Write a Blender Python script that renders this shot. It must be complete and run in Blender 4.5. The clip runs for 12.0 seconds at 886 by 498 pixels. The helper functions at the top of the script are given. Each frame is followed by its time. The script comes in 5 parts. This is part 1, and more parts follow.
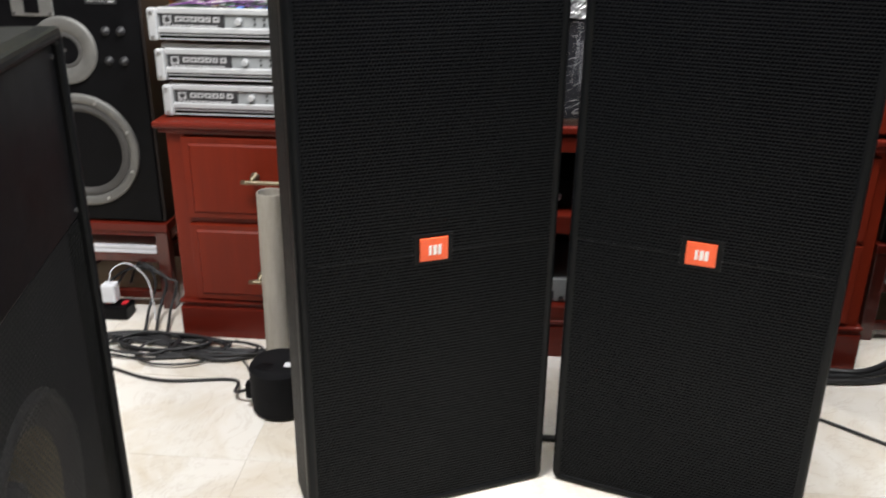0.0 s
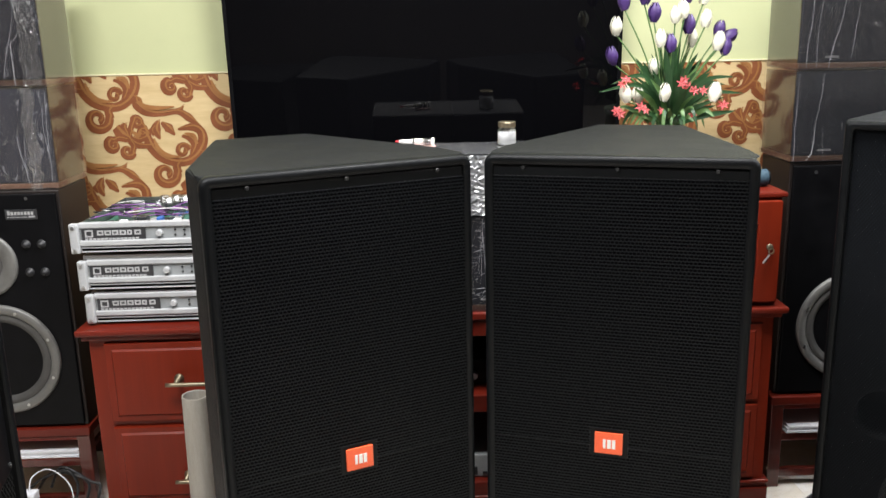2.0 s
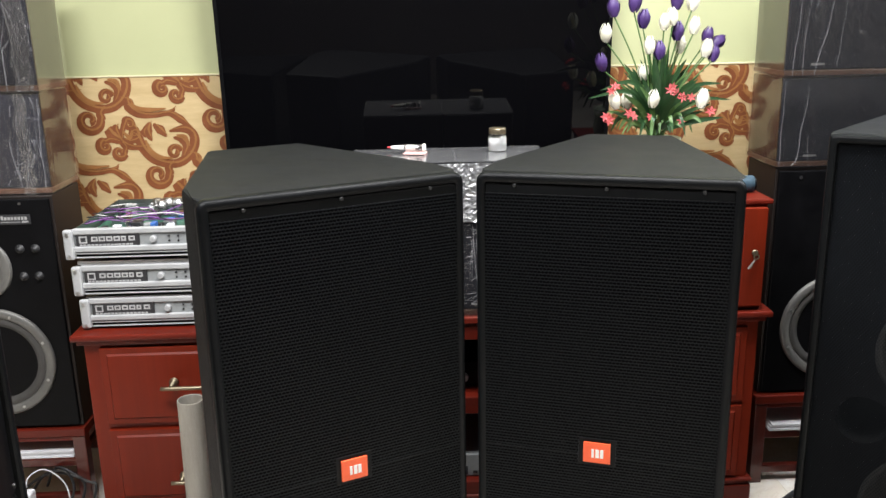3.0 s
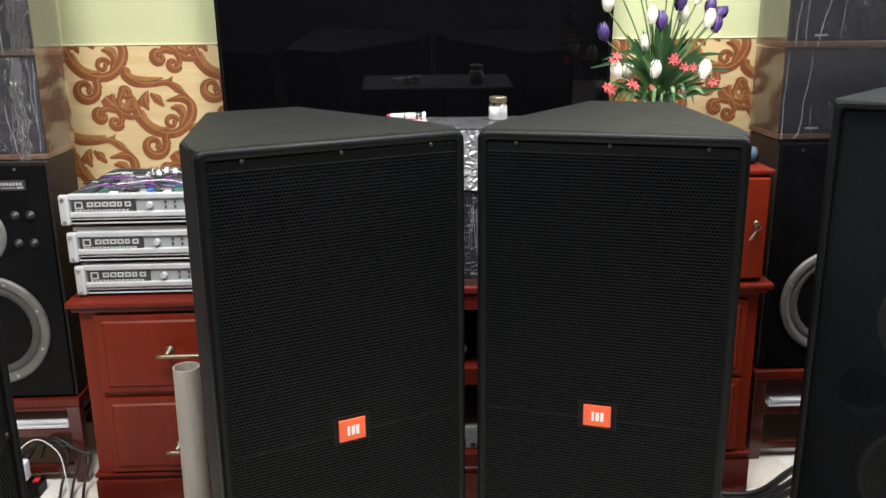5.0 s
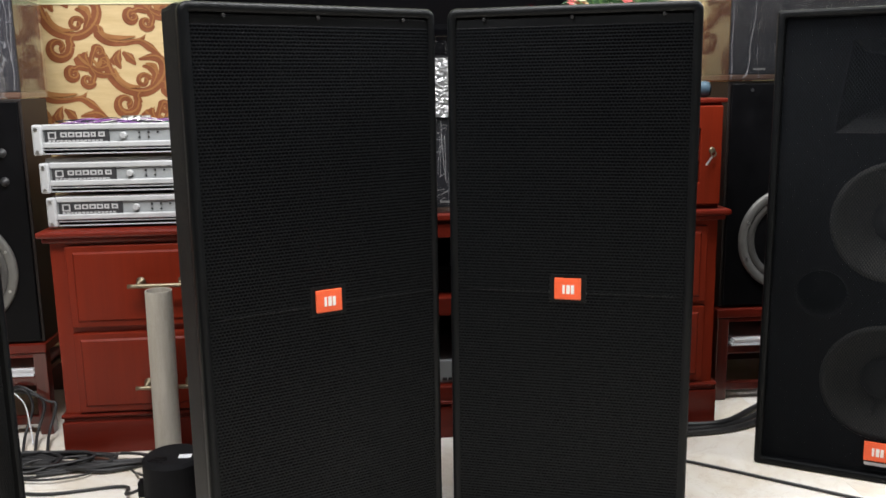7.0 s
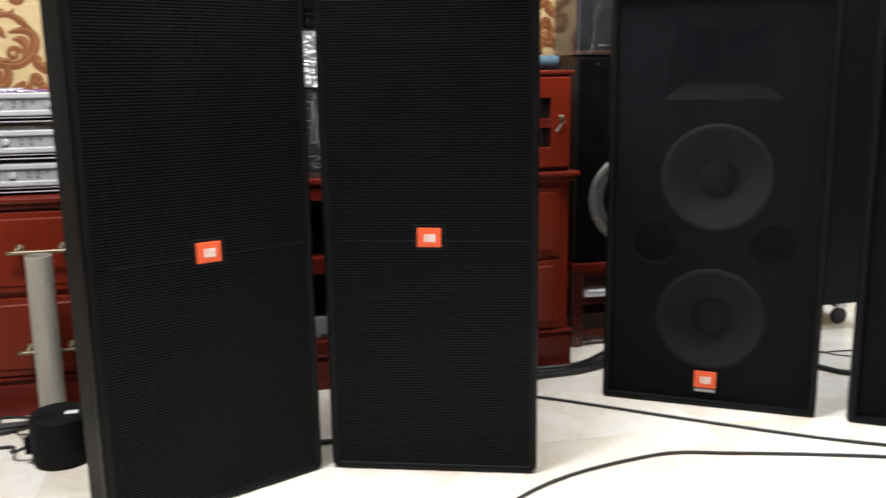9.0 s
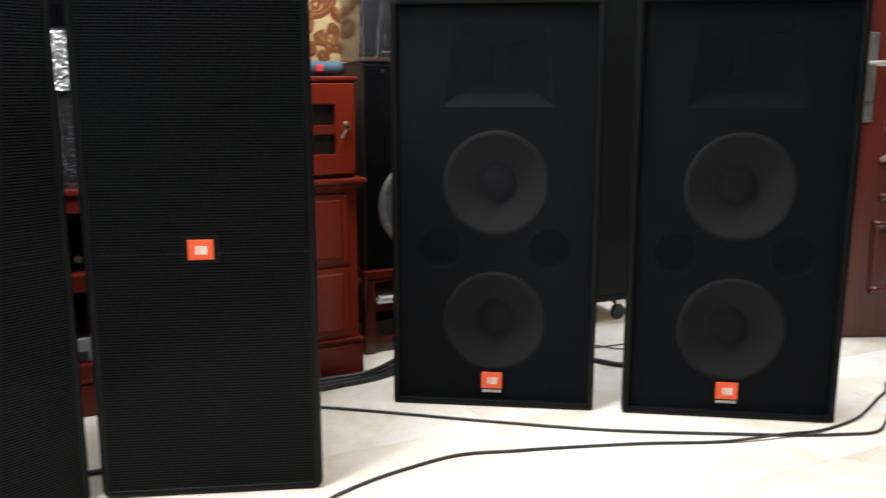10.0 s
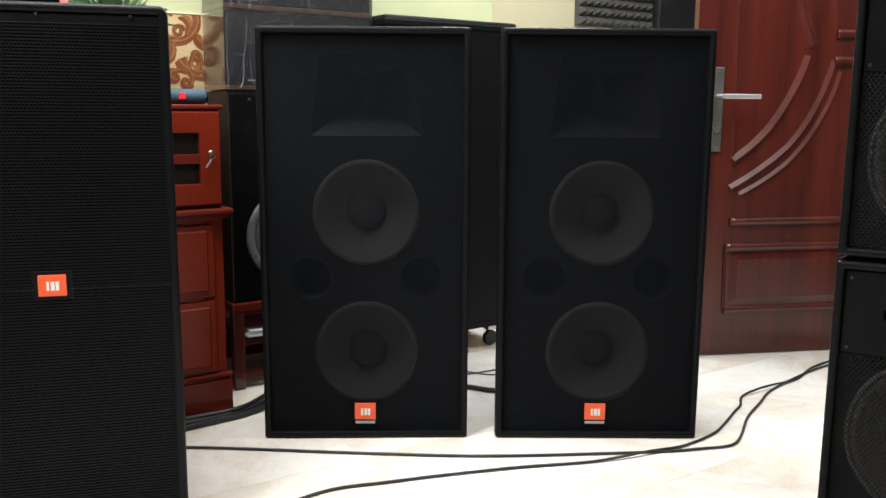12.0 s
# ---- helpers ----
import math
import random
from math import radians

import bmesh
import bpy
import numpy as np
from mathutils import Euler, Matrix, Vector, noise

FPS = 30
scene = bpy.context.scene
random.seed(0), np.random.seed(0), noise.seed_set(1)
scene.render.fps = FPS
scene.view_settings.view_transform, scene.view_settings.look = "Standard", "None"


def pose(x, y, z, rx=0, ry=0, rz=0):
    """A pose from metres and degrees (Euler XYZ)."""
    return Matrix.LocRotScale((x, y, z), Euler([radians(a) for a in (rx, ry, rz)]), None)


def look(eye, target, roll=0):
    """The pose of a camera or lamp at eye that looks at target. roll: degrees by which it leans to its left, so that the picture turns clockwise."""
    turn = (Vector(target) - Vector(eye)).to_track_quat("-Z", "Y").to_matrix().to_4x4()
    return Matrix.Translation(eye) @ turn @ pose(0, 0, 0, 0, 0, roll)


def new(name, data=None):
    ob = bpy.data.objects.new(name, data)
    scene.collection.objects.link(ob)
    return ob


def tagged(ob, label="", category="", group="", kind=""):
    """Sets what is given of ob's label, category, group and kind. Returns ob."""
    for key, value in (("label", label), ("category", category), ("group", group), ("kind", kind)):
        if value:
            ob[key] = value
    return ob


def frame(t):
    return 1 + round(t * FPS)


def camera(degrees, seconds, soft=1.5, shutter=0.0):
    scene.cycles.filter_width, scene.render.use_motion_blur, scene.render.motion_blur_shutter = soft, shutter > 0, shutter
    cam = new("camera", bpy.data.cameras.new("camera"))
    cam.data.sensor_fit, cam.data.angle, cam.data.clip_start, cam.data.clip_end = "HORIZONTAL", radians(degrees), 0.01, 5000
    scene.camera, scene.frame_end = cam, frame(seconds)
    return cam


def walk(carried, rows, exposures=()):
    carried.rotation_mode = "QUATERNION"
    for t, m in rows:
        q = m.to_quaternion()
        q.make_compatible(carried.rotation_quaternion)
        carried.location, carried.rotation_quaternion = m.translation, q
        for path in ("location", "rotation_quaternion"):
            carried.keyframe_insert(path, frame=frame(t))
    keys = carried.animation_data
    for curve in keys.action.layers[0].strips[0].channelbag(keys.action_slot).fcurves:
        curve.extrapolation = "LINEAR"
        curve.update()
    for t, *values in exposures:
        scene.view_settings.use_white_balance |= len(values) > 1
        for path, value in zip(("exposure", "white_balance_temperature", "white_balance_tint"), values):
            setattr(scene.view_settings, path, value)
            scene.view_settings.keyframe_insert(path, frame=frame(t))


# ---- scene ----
cam = camera(54.4, 12.0, shutter=0.5)
PATH = [
    (0, (0.067, 0.165, 1.264), (-0.071, 2.008, 0.499), 0.7),
    (0.5, (0.071, 0.144, 1.289), (0.04, 2.025, 0.61), 0.3),
    (0.7, (0.071, 0.134, 1.297), (0.062, 2.028, 0.652), 0.3),
    (1, (0.074, 0.127, 1.32), (0.087, 2.036, 0.726), -0.1),
    (1.5, (0.078, 0.104, 1.396), (0.113, 2.037, 0.885), -0.8),
    (2, (0.075, 0.099, 1.459), (0.121, 2.039, 0.976), -1.3),
    (2.5, (0.068, 0.101, 1.508), (0.123, 2.035, 1.001), -1.3),
    (3, (0.066, 0.087, 1.545), (0.139, 2.013, 1.011), -1.1),
    (5, (0.057, 0.087, 1.465), (0.138, 2.01, 0.922), -0.6),
    (5.5, (0.028, 0.048, 1.377), (0.161, 1.985, 0.898), -0.4),
    (6, (0.004, 0.015, 1.259), (0.171, 1.954, 0.798), -0.6),
    (6.5, (0.013, -0.017, 1.139), (0.18, 1.935, 0.736), -0.8),
    (6.7, (0.017, -0.033, 1.099), (0.188, 1.926, 0.73), -0.9),
    (8.3, (-0.012, -0.264, 1.006), (0.233, 1.686, 0.638), -0.7),
    (8.5, (-0.005, -0.282, 1.008), (0.267, 1.662, 0.627), -0.9),
    (9, (0.022, -0.275, 1.01), (0.461, 1.635, 0.61), -0.8),
    (9.5, (0.069, -0.264, 1.009), (0.719, 1.584, 0.605), -0.6),
    (10, (0.121, -0.272, 1.01), (0.96, 1.501, 0.62), 0.0),
    (10.5, (0.147, -0.261, 1.008), (1.12, 1.447, 0.642), 1.0),
    (11, (0.148, -0.275, 1.01), (1.185, 1.399, 0.661), 1.1),
    (11.5, (0.15, -0.285, 1.012), (1.214, 1.374, 0.673), 0.6),
    (12, (0.136, -0.27, 1.006), (1.232, 1.371, 0.685), 0.4),
]
walk(cam, [(t, look(eye, target, roll)) for t, eye, target, roll in PATH])

# ---- light ----
world = bpy.data.worlds.new("world")
scene.world = world
world.use_nodes = True
world.node_tree.nodes["Background"].inputs[0].default_value = (0.8, 0.85, 1.0, 1)
world.node_tree.nodes["Background"].inputs[1].default_value = 0.05


def ceiling_lamp(x, y, z, sx, sy, watts, colour):
    data = bpy.data.lights.new("ceiling_lamp", "AREA")
    data.shape, data.size, data.size_y, data.energy, data.color = "RECTANGLE", sx, sy, watts, colour
    ob = new("ceiling_lamp", data)
    ob.location = (x, y, z)
    return ob


# Lamps out of view, inferred from overhead light; number, places and watts tuned.
ceiling_lamp(0.55, 1.8, 2.84, 0.9, 0.5, 86, (0.98, 0.98, 1.0))
ceiling_lamp(2.85, 0.9, 2.84, 0.5, 0.9, 56, (0.97, 0.98, 1.0))
ceiling_lamp(-0.75, 1.08, 2.84, 0.9, 0.5, 94, (0.98, 0.98, 1.0))
ceiling_lamp(2.35, 2.55, 2.84, 0.5, 0.5, 72, (0.84, 0.90, 1.0))
ceiling_lamp(3.5, 3.5, 2.7, 0.5, 0.5, 16, (0.95, 0.95, 1.0))


# ---- materials ----
def principled(name, colour, rough=0.5, metal=0.0, coat=0.0, spec=0.5):
    m = bpy.data.materials.new(name)
    m.use_nodes = True
    b = m.node_tree.nodes["Principled BSDF"]
    b.inputs["Base Color"].default_value = (*colour, 1)
    b.inputs["Roughness"].default_value = rough
    b.inputs["Metallic"].default_value = metal
    b.inputs["Coat Weight"].default_value = coat
    b.inputs["Specular IOR Level"].default_value = spec
    return m, m.node_tree, b


def node(tree, kind, **sets):
    n = tree.nodes.new(kind)
    for key, value in sets.items():
        n.inputs[key].default_value = value
    return n


def mathn(tree, op, a, b=None):
    n = tree.nodes.new("ShaderNodeMath")
    n.operation = op
    for i, v in enumerate((a, b)):
        if v is None:
            continue
        if isinstance(v, bpy.types.NodeSocket):
            tree.links.new(v, n.inputs[i])
        else:
            n.inputs[i].default_value = v
    return n.outputs[0]


def coords(tree, scale=(1, 1, 1)):
    tc = tree.nodes.new("ShaderNodeTexCoord")
    mp = tree.nodes.new("ShaderNodeMapping")
    mp.inputs["Scale"].default_value = scale
    tree.links.new(tc.outputs["Object"], mp.inputs[0])
    return mp.outputs[0]


def mottled(name, dark, light, rough=0.5, scale=6.0, stretch=(1, 1, 1), bump=0.05, fine=180.0, coat=0.0, metal=0.0,
            spec=0.5, rough_var=0.12, dist=0.002):
    """A surface with large mottling, fine grain in colour, gloss and relief."""
    m, t, b = principled(name, light, rough, metal, coat, spec)
    c = coords(t, stretch)
    n1 = node(t, "ShaderNodeTexNoise", Scale=scale, Detail=6.0, Roughness=0.6)
    n2 = node(t, "ShaderNodeTexNoise", Scale=fine, Detail=3.0)
    t.links.new(c, n1.inputs["Vector"])
    t.links.new(c, n2.inputs["Vector"])
    ramp = t.nodes.new("ShaderNodeValToRGB")
    ramp.color_ramp.elements[0].color, ramp.color_ramp.elements[0].position = (*dark, 1), 0.3
    ramp.color_ramp.elements[1].color, ramp.color_ramp.elements[1].position = (*light, 1), 0.7
    mixed = mathn(t, "ADD", mathn(t, "MULTIPLY", n1.outputs[0], 0.75), mathn(t, "MULTIPLY", n2.outputs[0], 0.25))
    t.links.new(mixed, ramp.inputs[0])
    t.links.new(ramp.outputs[0], b.inputs["Base Color"])
    r = mathn(t, "ADD", mathn(t, "MULTIPLY", n1.outputs[0], rough_var * 2), rough - rough_var)
    t.links.new(r, b.inputs["Roughness"])
    bp = node(t, "ShaderNodeBump", Strength=bump, Distance=dist)
    t.links.new(n2.outputs[0], bp.inputs["Height"])
    t.links.new(bp.outputs[0], b.inputs["Normal"])
    return m


def hex_dots(t, pitch, row, radius, wide=1.0):
    """1 inside the round holes of a staggered perforated sheet that stands in local x and z."""
    sep = t.nodes.new("ShaderNodeSeparateXYZ")
    t.links.new(coords(t), sep.inputs[0])
    best = None
    for shift in (0.0, 0.5):
        u = mathn(t, "MULTIPLY", mathn(t, "SUBTRACT", mathn(t, "FRACT", mathn(t, "ADD", mathn(t, "MULTIPLY", sep.outputs[0], 1 / pitch), shift)), 0.5), pitch)
        v = mathn(t, "MULTIPLY", mathn(t, "SUBTRACT", mathn(t, "FRACT", mathn(t, "ADD", mathn(t, "MULTIPLY", sep.outputs[2], 0.5 / row), shift)), 0.5), 2 * row * wide)
        d = mathn(t, "SQRT", mathn(t, "ADD", mathn(t, "MULTIPLY", u, u), mathn(t, "MULTIPLY", v, v)))
        best = d if best is None else mathn(t, "MINIMUM", best, d)
    return mathn(t, "LESS_THAN", best, radius)


def grille_material(name, metal_colour, hole_colour, pitch, row, radius, see_through=0.0, rough=0.6, wide=1.0, spec=0.07):
    m, t, b = principled(name, metal_colour, rough, 0.0, 0.0, spec)
    holes = hex_dots(t, pitch, row, radius, wide)
    t.links.new(mathn(t, "MULTIPLY", mathn(t, "SUBTRACT", 1.0, holes), spec), b.inputs["Specular IOR Level"])
    mix = t.nodes.new("ShaderNodeMix")
    mix.data_type = "RGBA"
    t.links.new(holes, mix.inputs["Factor"])
    mix.inputs["A"].default_value = (*metal_colour, 1)
    mix.inputs["B"].default_value = (*hole_colour, 1)
    n = node(t, "ShaderNodeTexNoise", Scale=5.0, Detail=4.0)
    t.links.new(coords(t), n.inputs["Vector"])
    t.links.new(mathn(t, "ADD", mathn(t, "MULTIPLY", n.outputs[0], 0.3), rough - 0.15), b.inputs["Roughness"])
    t.links.new(mix.outputs["Result"], b.inputs["Base Color"])
    bp = node(t, "ShaderNodeBump", Strength=0.5, Distance=0.002)
    bp.invert = True
    t.links.new(holes, bp.inputs["Height"])
    t.links.new(bp.outputs[0], b.inputs["Normal"])
    if see_through:
        clear = t.nodes.new("ShaderNodeBsdfTransparent")
        ms = t.nodes.new("ShaderNodeMixShader")
        t.links.new(mathn(t, "MULTIPLY", holes, see_through), ms.inputs[0])
        t.links.new(b.outputs[0], ms.inputs[1])
        t.links.new(clear.outputs[0], ms.inputs[2])
        t.links.new(ms.outputs[0], t.nodes["Material Output"].inputs[0])
    return m


def wood_material(name, dark, light, rough=0.28, axis=2, coat=0.35, spec=0.5):
    stretch = [38.0, 38.0, 38.0]
    stretch[axis] = 1.6
    return mottled(name, dark, light, rough, scale=1.0, stretch=tuple(stretch), bump=0.012, fine=5.0, coat=coat, rough_var=0.015, spec=spec)


def film_material(name, strength, base, rough=0.1, haze=0.0):
    """Clear stretch film with crinkles that catch the lamps."""
    m = bpy.data.materials.new(name)
    m.use_nodes = True
    t = m.node_tree
    t.nodes.remove(t.nodes["Principled BSDF"])
    clear = node(t, "ShaderNodeBsdfTransparent", Color=(0.95, 0.95, 0.95, 1))
    gloss = node(t, "ShaderNodeBsdfGlossy", Color=(1, 1, 1, 1), Roughness=rough)
    n1 = node(t, "ShaderNodeTexNoise", Scale=1.0, Detail=5.0, Distortion=1.2)
    t.links.new(coords(t, (16, 16, 5)), n1.inputs["Vector"])
    n2 = node(t, "ShaderNodeTexNoise", Scale=1.0, Detail=3.0, Distortion=0.6)
    t.links.new(coords(t, (40, 40, 26)), n2.inputs["Vector"])
    ridge = mathn(t, "ABSOLUTE", mathn(t, "SUBTRACT", n1.outputs[0], 0.5))
    h = mathn(t, "ADD", mathn(t, "MULTIPLY", ridge, 1.0), mathn(t, "MULTIPLY", n2.outputs[0], 0.35))
    bp = node(t, "ShaderNodeBump", Strength=strength, Distance=0.012)
    t.links.new(h, bp.inputs["Height"])
    t.links.new(bp.outputs[0], gloss.inputs["Normal"])
    fres = node(t, "ShaderNodeFresnel", IOR=1.45)
    t.links.new(bp.outputs[0], fres.inputs["Normal"])
    ms = t.nodes.new("ShaderNodeMixShader")
    t.links.new(mathn(t, "MINIMUM", mathn(t, "ADD", mathn(t, "MULTIPLY", fres.outputs[0], 1.25), base), 0.85), ms.inputs[0])
    # haze: milky diffuse share; on top and bunched film it stands for reflected light
    dusty = t.nodes.new("ShaderNodeMixShader")
    dusty.inputs[0].default_value = haze
    milky = node(t, "ShaderNodeBsdfDiffuse", Color=(0.56, 0.56, 0.58, 1))
    t.links.new(clear.outputs[0], dusty.inputs[1])
    t.links.new(milky.outputs[0], dusty.inputs[2])
    t.links.new(dusty.outputs[0], ms.inputs[1])
    t.links.new(gloss.outputs[0], ms.inputs[2])
    t.links.new(ms.outputs[0], t.nodes["Material Output"].inputs[0])
    return m


def marble_material():
    m, t, b = principled("cream_marble", (0.78, 0.7, 0.58), 0.12, 0, 0.0, 0.5)
    c = coords(t)
    info = t.nodes.new("ShaderNodeObjectInfo")
    off = t.nodes.new("ShaderNodeVectorMath")
    off.operation = "MULTIPLY_ADD"
    comb = t.nodes.new("ShaderNodeCombineXYZ")
    for i in range(3):
        t.links.new(info.outputs["Random"], comb.inputs[i])
    t.links.new(comb.outputs[0], off.inputs[0])
    off.inputs[1].default_value = (31.0, 17.0, 9.0)
    t.links.new(c, off.inputs[2])
    n1 = node(t, "ShaderNodeTexNoise", Scale=2.6, Detail=7.0, Roughness=0.6, Distortion=1.4)
    n2 = node(t, "ShaderNodeTexNoise", Scale=5.0, Detail=8.0, Roughness=0.65, Distortion=2.0)
    for n in (n1, n2):
        t.links.new(off.outputs[0], n.inputs["Vector"])
    r1 = t.nodes.new("ShaderNodeValToRGB")
    r1.color_ramp.elements[0].color, r1.color_ramp.elements[0].position = (0.74, 0.655, 0.53, 1), 0.32
    r1.color_ramp.elements[1].color, r1.color_ramp.elements[1].position = (0.885, 0.845, 0.775, 1), 0.58
    t.links.new(n1.outputs[0], r1.inputs[0])
    vein = mathn(t, "LESS_THAN", mathn(t, "ABSOLUTE", mathn(t, "SUBTRACT", n2.outputs[0], 0.5)), 0.012)
    mix = t.nodes.new("ShaderNodeMix")
    mix.data_type = "RGBA"
    t.links.new(mathn(t, "MULTIPLY", vein, 0.16), mix.inputs["Factor"])
    t.links.new(r1.outputs[0], mix.inputs["A"])
    mix.inputs["B"].default_value = (0.45, 0.34, 0.24, 1)
    t.links.new(mix.outputs["Result"], b.inputs["Base Color"])
    t.links.new(mathn(t, "ADD", mathn(t, "MULTIPLY", n1.outputs[0], 0.12), 0.08), b.inputs["Roughness"])
    return m


BLACK_PAINT = mottled("black_textured_paint", (0.0034, 0.0037, 0.0041), (0.0056, 0.0060, 0.0064), 0.6, 9, bump=0.35, fine=420, spec=0.22)
BLACK_FRAME = mottled("black_rim_paint", (0.0030, 0.0034, 0.0039), (0.0048, 0.0053, 0.0058), 0.45, 12, bump=0.2, fine=420, spec=0.13)
SHEET = grille_material("black_perforated_steel", (0.0034, 0.0039, 0.0048), (0.0014, 0.0016, 0.0020), 0.0078, 0.0070, 0.0036, rough=0.5, wide=1.7, spec=0.16)
COARSE = grille_material("coarse_open_steel", (0.012, 0.012, 0.012), (0.002, 0.002, 0.002), 0.0112, 0.0076, 0.0039, 0.9)
OPEN_SHEET = grille_material("open_perforated_steel", (0.0100, 0.0118, 0.0148), (0.002, 0.002, 0.0025), 0.0078, 0.0056, 0.0030, 0.66)
BAFFLE = mottled("black_baffle", (0.006, 0.006, 0.007), (0.011, 0.011, 0.012), 0.7, 8, spec=0.1)
CONE = mottled("grey_paper_cone", (0.042, 0.041, 0.039), (0.06, 0.058, 0.055), 0.8, 14, fine=260, spec=0.2)
DUST = mottled("black_dust_cap", (0.022, 0.021, 0.021), (0.034, 0.033, 0.033), 0.6, 14, spec=0.15)
HORN = mottled("black_horn_plastic", (0.007, 0.007, 0.007), (0.012, 0.012, 0.012), 0.55, 14, spec=0.25)
ORANGE = mottled("orange_badge", (0.78, 0.10, 0.03), (0.90, 0.13, 0.04), 0.4, 30, spec=0.4)
WHITE = mottled("white_print", (0.7, 0.68, 0.64), (0.85, 0.83, 0.8), 0.5, 30)
REDWOOD = wood_material("red_stained_wood", (0.136, 0.0125, 0.0038), (0.182, 0.0172, 0.0052), rough=0.38, coat=0.06, spec=0.2)
REDWOOD_H = wood_material("red_stained_wood_across", (0.098, 0.0095, 0.0045), (0.135, 0.013, 0.006), rough=0.36, axis=0, coat=0.08, spec=0.25)
DARKWOOD = wood_material("dark_red_wood", (0.055, 0.010, 0.007), (0.11, 0.018, 0.011))
DOORWOOD = mottled("mahogany_door", (0.034, 0.0044, 0.0029), (0.108, 0.0155, 0.0085), 0.34, scale=1.0, stretch=(15, 15, 0.9), bump=0.006, fine=6.0, coat=0.4, rough_var=0.03, spec=0.4)
DOORWOOD.node_tree.nodes["Principled BSDF"].inputs["Coat Roughness"].default_value = 0.2
BROWNWOOD = wood_material("brown_veneer", (0.007, 0.0045, 0.0035), (0.013, 0.008, 0.006), rough=0.5, coat=0.0)
TANWOOD = wood_material("tan_veneer", (0.11, 0.085, 0.048), (0.15, 0.115, 0.066), rough=0.4, coat=0.1)
DARKVENEER = wood_material("dark_brown_veneer", (0.030, 0.021, 0.013), (0.050, 0.036, 0.023), rough=0.12, coat=0.6)
PINKWOOD = wood_material("faded_brown_trim", (0.16, 0.08, 0.05), (0.26, 0.14, 0.09), axis=0)
CLOTH = mottled("dark_grey_cloth", (0.020, 0.021, 0.030), (0.036, 0.038, 0.052), 0.85, 10, bump=0.4, fine=600, spec=0.2)
SILVER = mottled("silver_ring", (0.125, 0.123, 0.115), (0.185, 0.182, 0.17), 0.5, 20, metal=0.3)
SURROUND_SHEEN = mottled("grey_surround_sheen", (0.04, 0.04, 0.04), (0.07, 0.07, 0.068), 0.5, 25, spec=0.4)
TAN_CONE = mottled("tan_paper_cone", (0.075, 0.062, 0.042), (0.11, 0.092, 0.063), 0.8, 14, spec=0.2)
GREYCONE = mottled("dark_woofer_cone", (0.045, 0.043, 0.04), (0.075, 0.072, 0.068), 0.7, 14)
RUBBER = mottled("black_rubber", (0.012, 0.012, 0.013), (0.025, 0.025, 0.026), 0.5, 20)
GAP_BLACK = mottled("black_plastic", (0.0024, 0.0024, 0.0028), (0.0050, 0.0050, 0.0058), 0.42, 20, spec=0.1)
AMP_WHITE = mottled("off_white_enamel", (0.34, 0.345, 0.35), (0.46, 0.465, 0.465), 0.4, 12, spec=0.5)
AMP_GREY = mottled("grey_panel", (0.23, 0.24, 0.243), (0.31, 0.325, 0.325), 0.4, 18)
AMP_BLACK = mottled("black_label", (0.02, 0.02, 0.022), (0.04, 0.04, 0.042), 0.4, 25)
AMP_PRINT = mottled("pale_grey_print", (0.36, 0.36, 0.36), (0.5, 0.5, 0.5), 0.5, 25)
PRINT = mottled("grey_white_print", (0.3, 0.3, 0.3), (0.42, 0.42, 0.42), 0.5, 25)
STEEL = mottled("zinc_steel", (0.42, 0.42, 0.42), (0.58, 0.58, 0.57), 0.32, 15, metal=1.0)
SCREW = mottled("blackened_screw", (0.03, 0.03, 0.03), (0.06, 0.06, 0.06), 0.35, 15, metal=0.6)
SATIN = mottled("dull_satin_metal", (0.10, 0.095, 0.085), (0.16, 0.152, 0.138), 0.45, 15, metal=0.5)
CHROME = mottled("satin_chrome", (0.66, 0.65, 0.64), (0.78, 0.77, 0.75), 0.36, 15, metal=0.75, bump=0.02)
BRASS = mottled("dull_brass", (0.22, 0.18, 0.12), (0.33, 0.28, 0.19), 0.42, 25, metal=0.9)
PCB = mottled("green_circuit_board", (0.02, 0.09, 0.06), (0.05, 0.16, 0.11), 0.4, 30)
PURPLE = mottled("purple_wire", (0.16, 0.05, 0.22), (0.26, 0.09, 0.32), 0.4, 30)
BLUE = mottled("blue_part", (0.03, 0.10, 0.35), (0.06, 0.18, 0.5), 0.4, 30)
RED = mottled("red_part", (0.5, 0.02, 0.03), (0.7, 0.04, 0.05), 0.4, 30)
PAPER = mottled("white_paper", (0.72, 0.73, 0.76), (0.82, 0.83, 0.86), 0.7, 20)
WALL_GREEN = mottled("pale_green_wall_paint", (0.44, 0.455, 0.25), (0.485, 0.50, 0.28), 0.55, 2, bump=0.06, fine=220, rough_var=0.05)
WALL_CREAM = mottled("cream_wall_paint", (0.66, 0.60, 0.38), (0.72, 0.66, 0.43), 0.55, 2, bump=0.06, fine=220, rough_var=0.05)
WALL_DARK = mottled("unseen_wall_dark_brown", (0.05, 0.04, 0.034), (0.085, 0.07, 0.06), 0.6, 2)
CEIL = mottled("white_ceiling_paint", (0.74, 0.74, 0.72), (0.8, 0.8, 0.78), 0.7, 2, fine=200)
PAPER_GROUND = mottled("cream_wallpaper", (0.50, 0.36, 0.175), (0.62, 0.47, 0.25), 0.5, 1.0, stretch=(9, 9, 60), bump=0.1, fine=6)
SCROLL_LIGHT = mottled("ochre_print", (0.26, 0.105, 0.034), (0.36, 0.165, 0.055), 0.45, 14, fine=90)
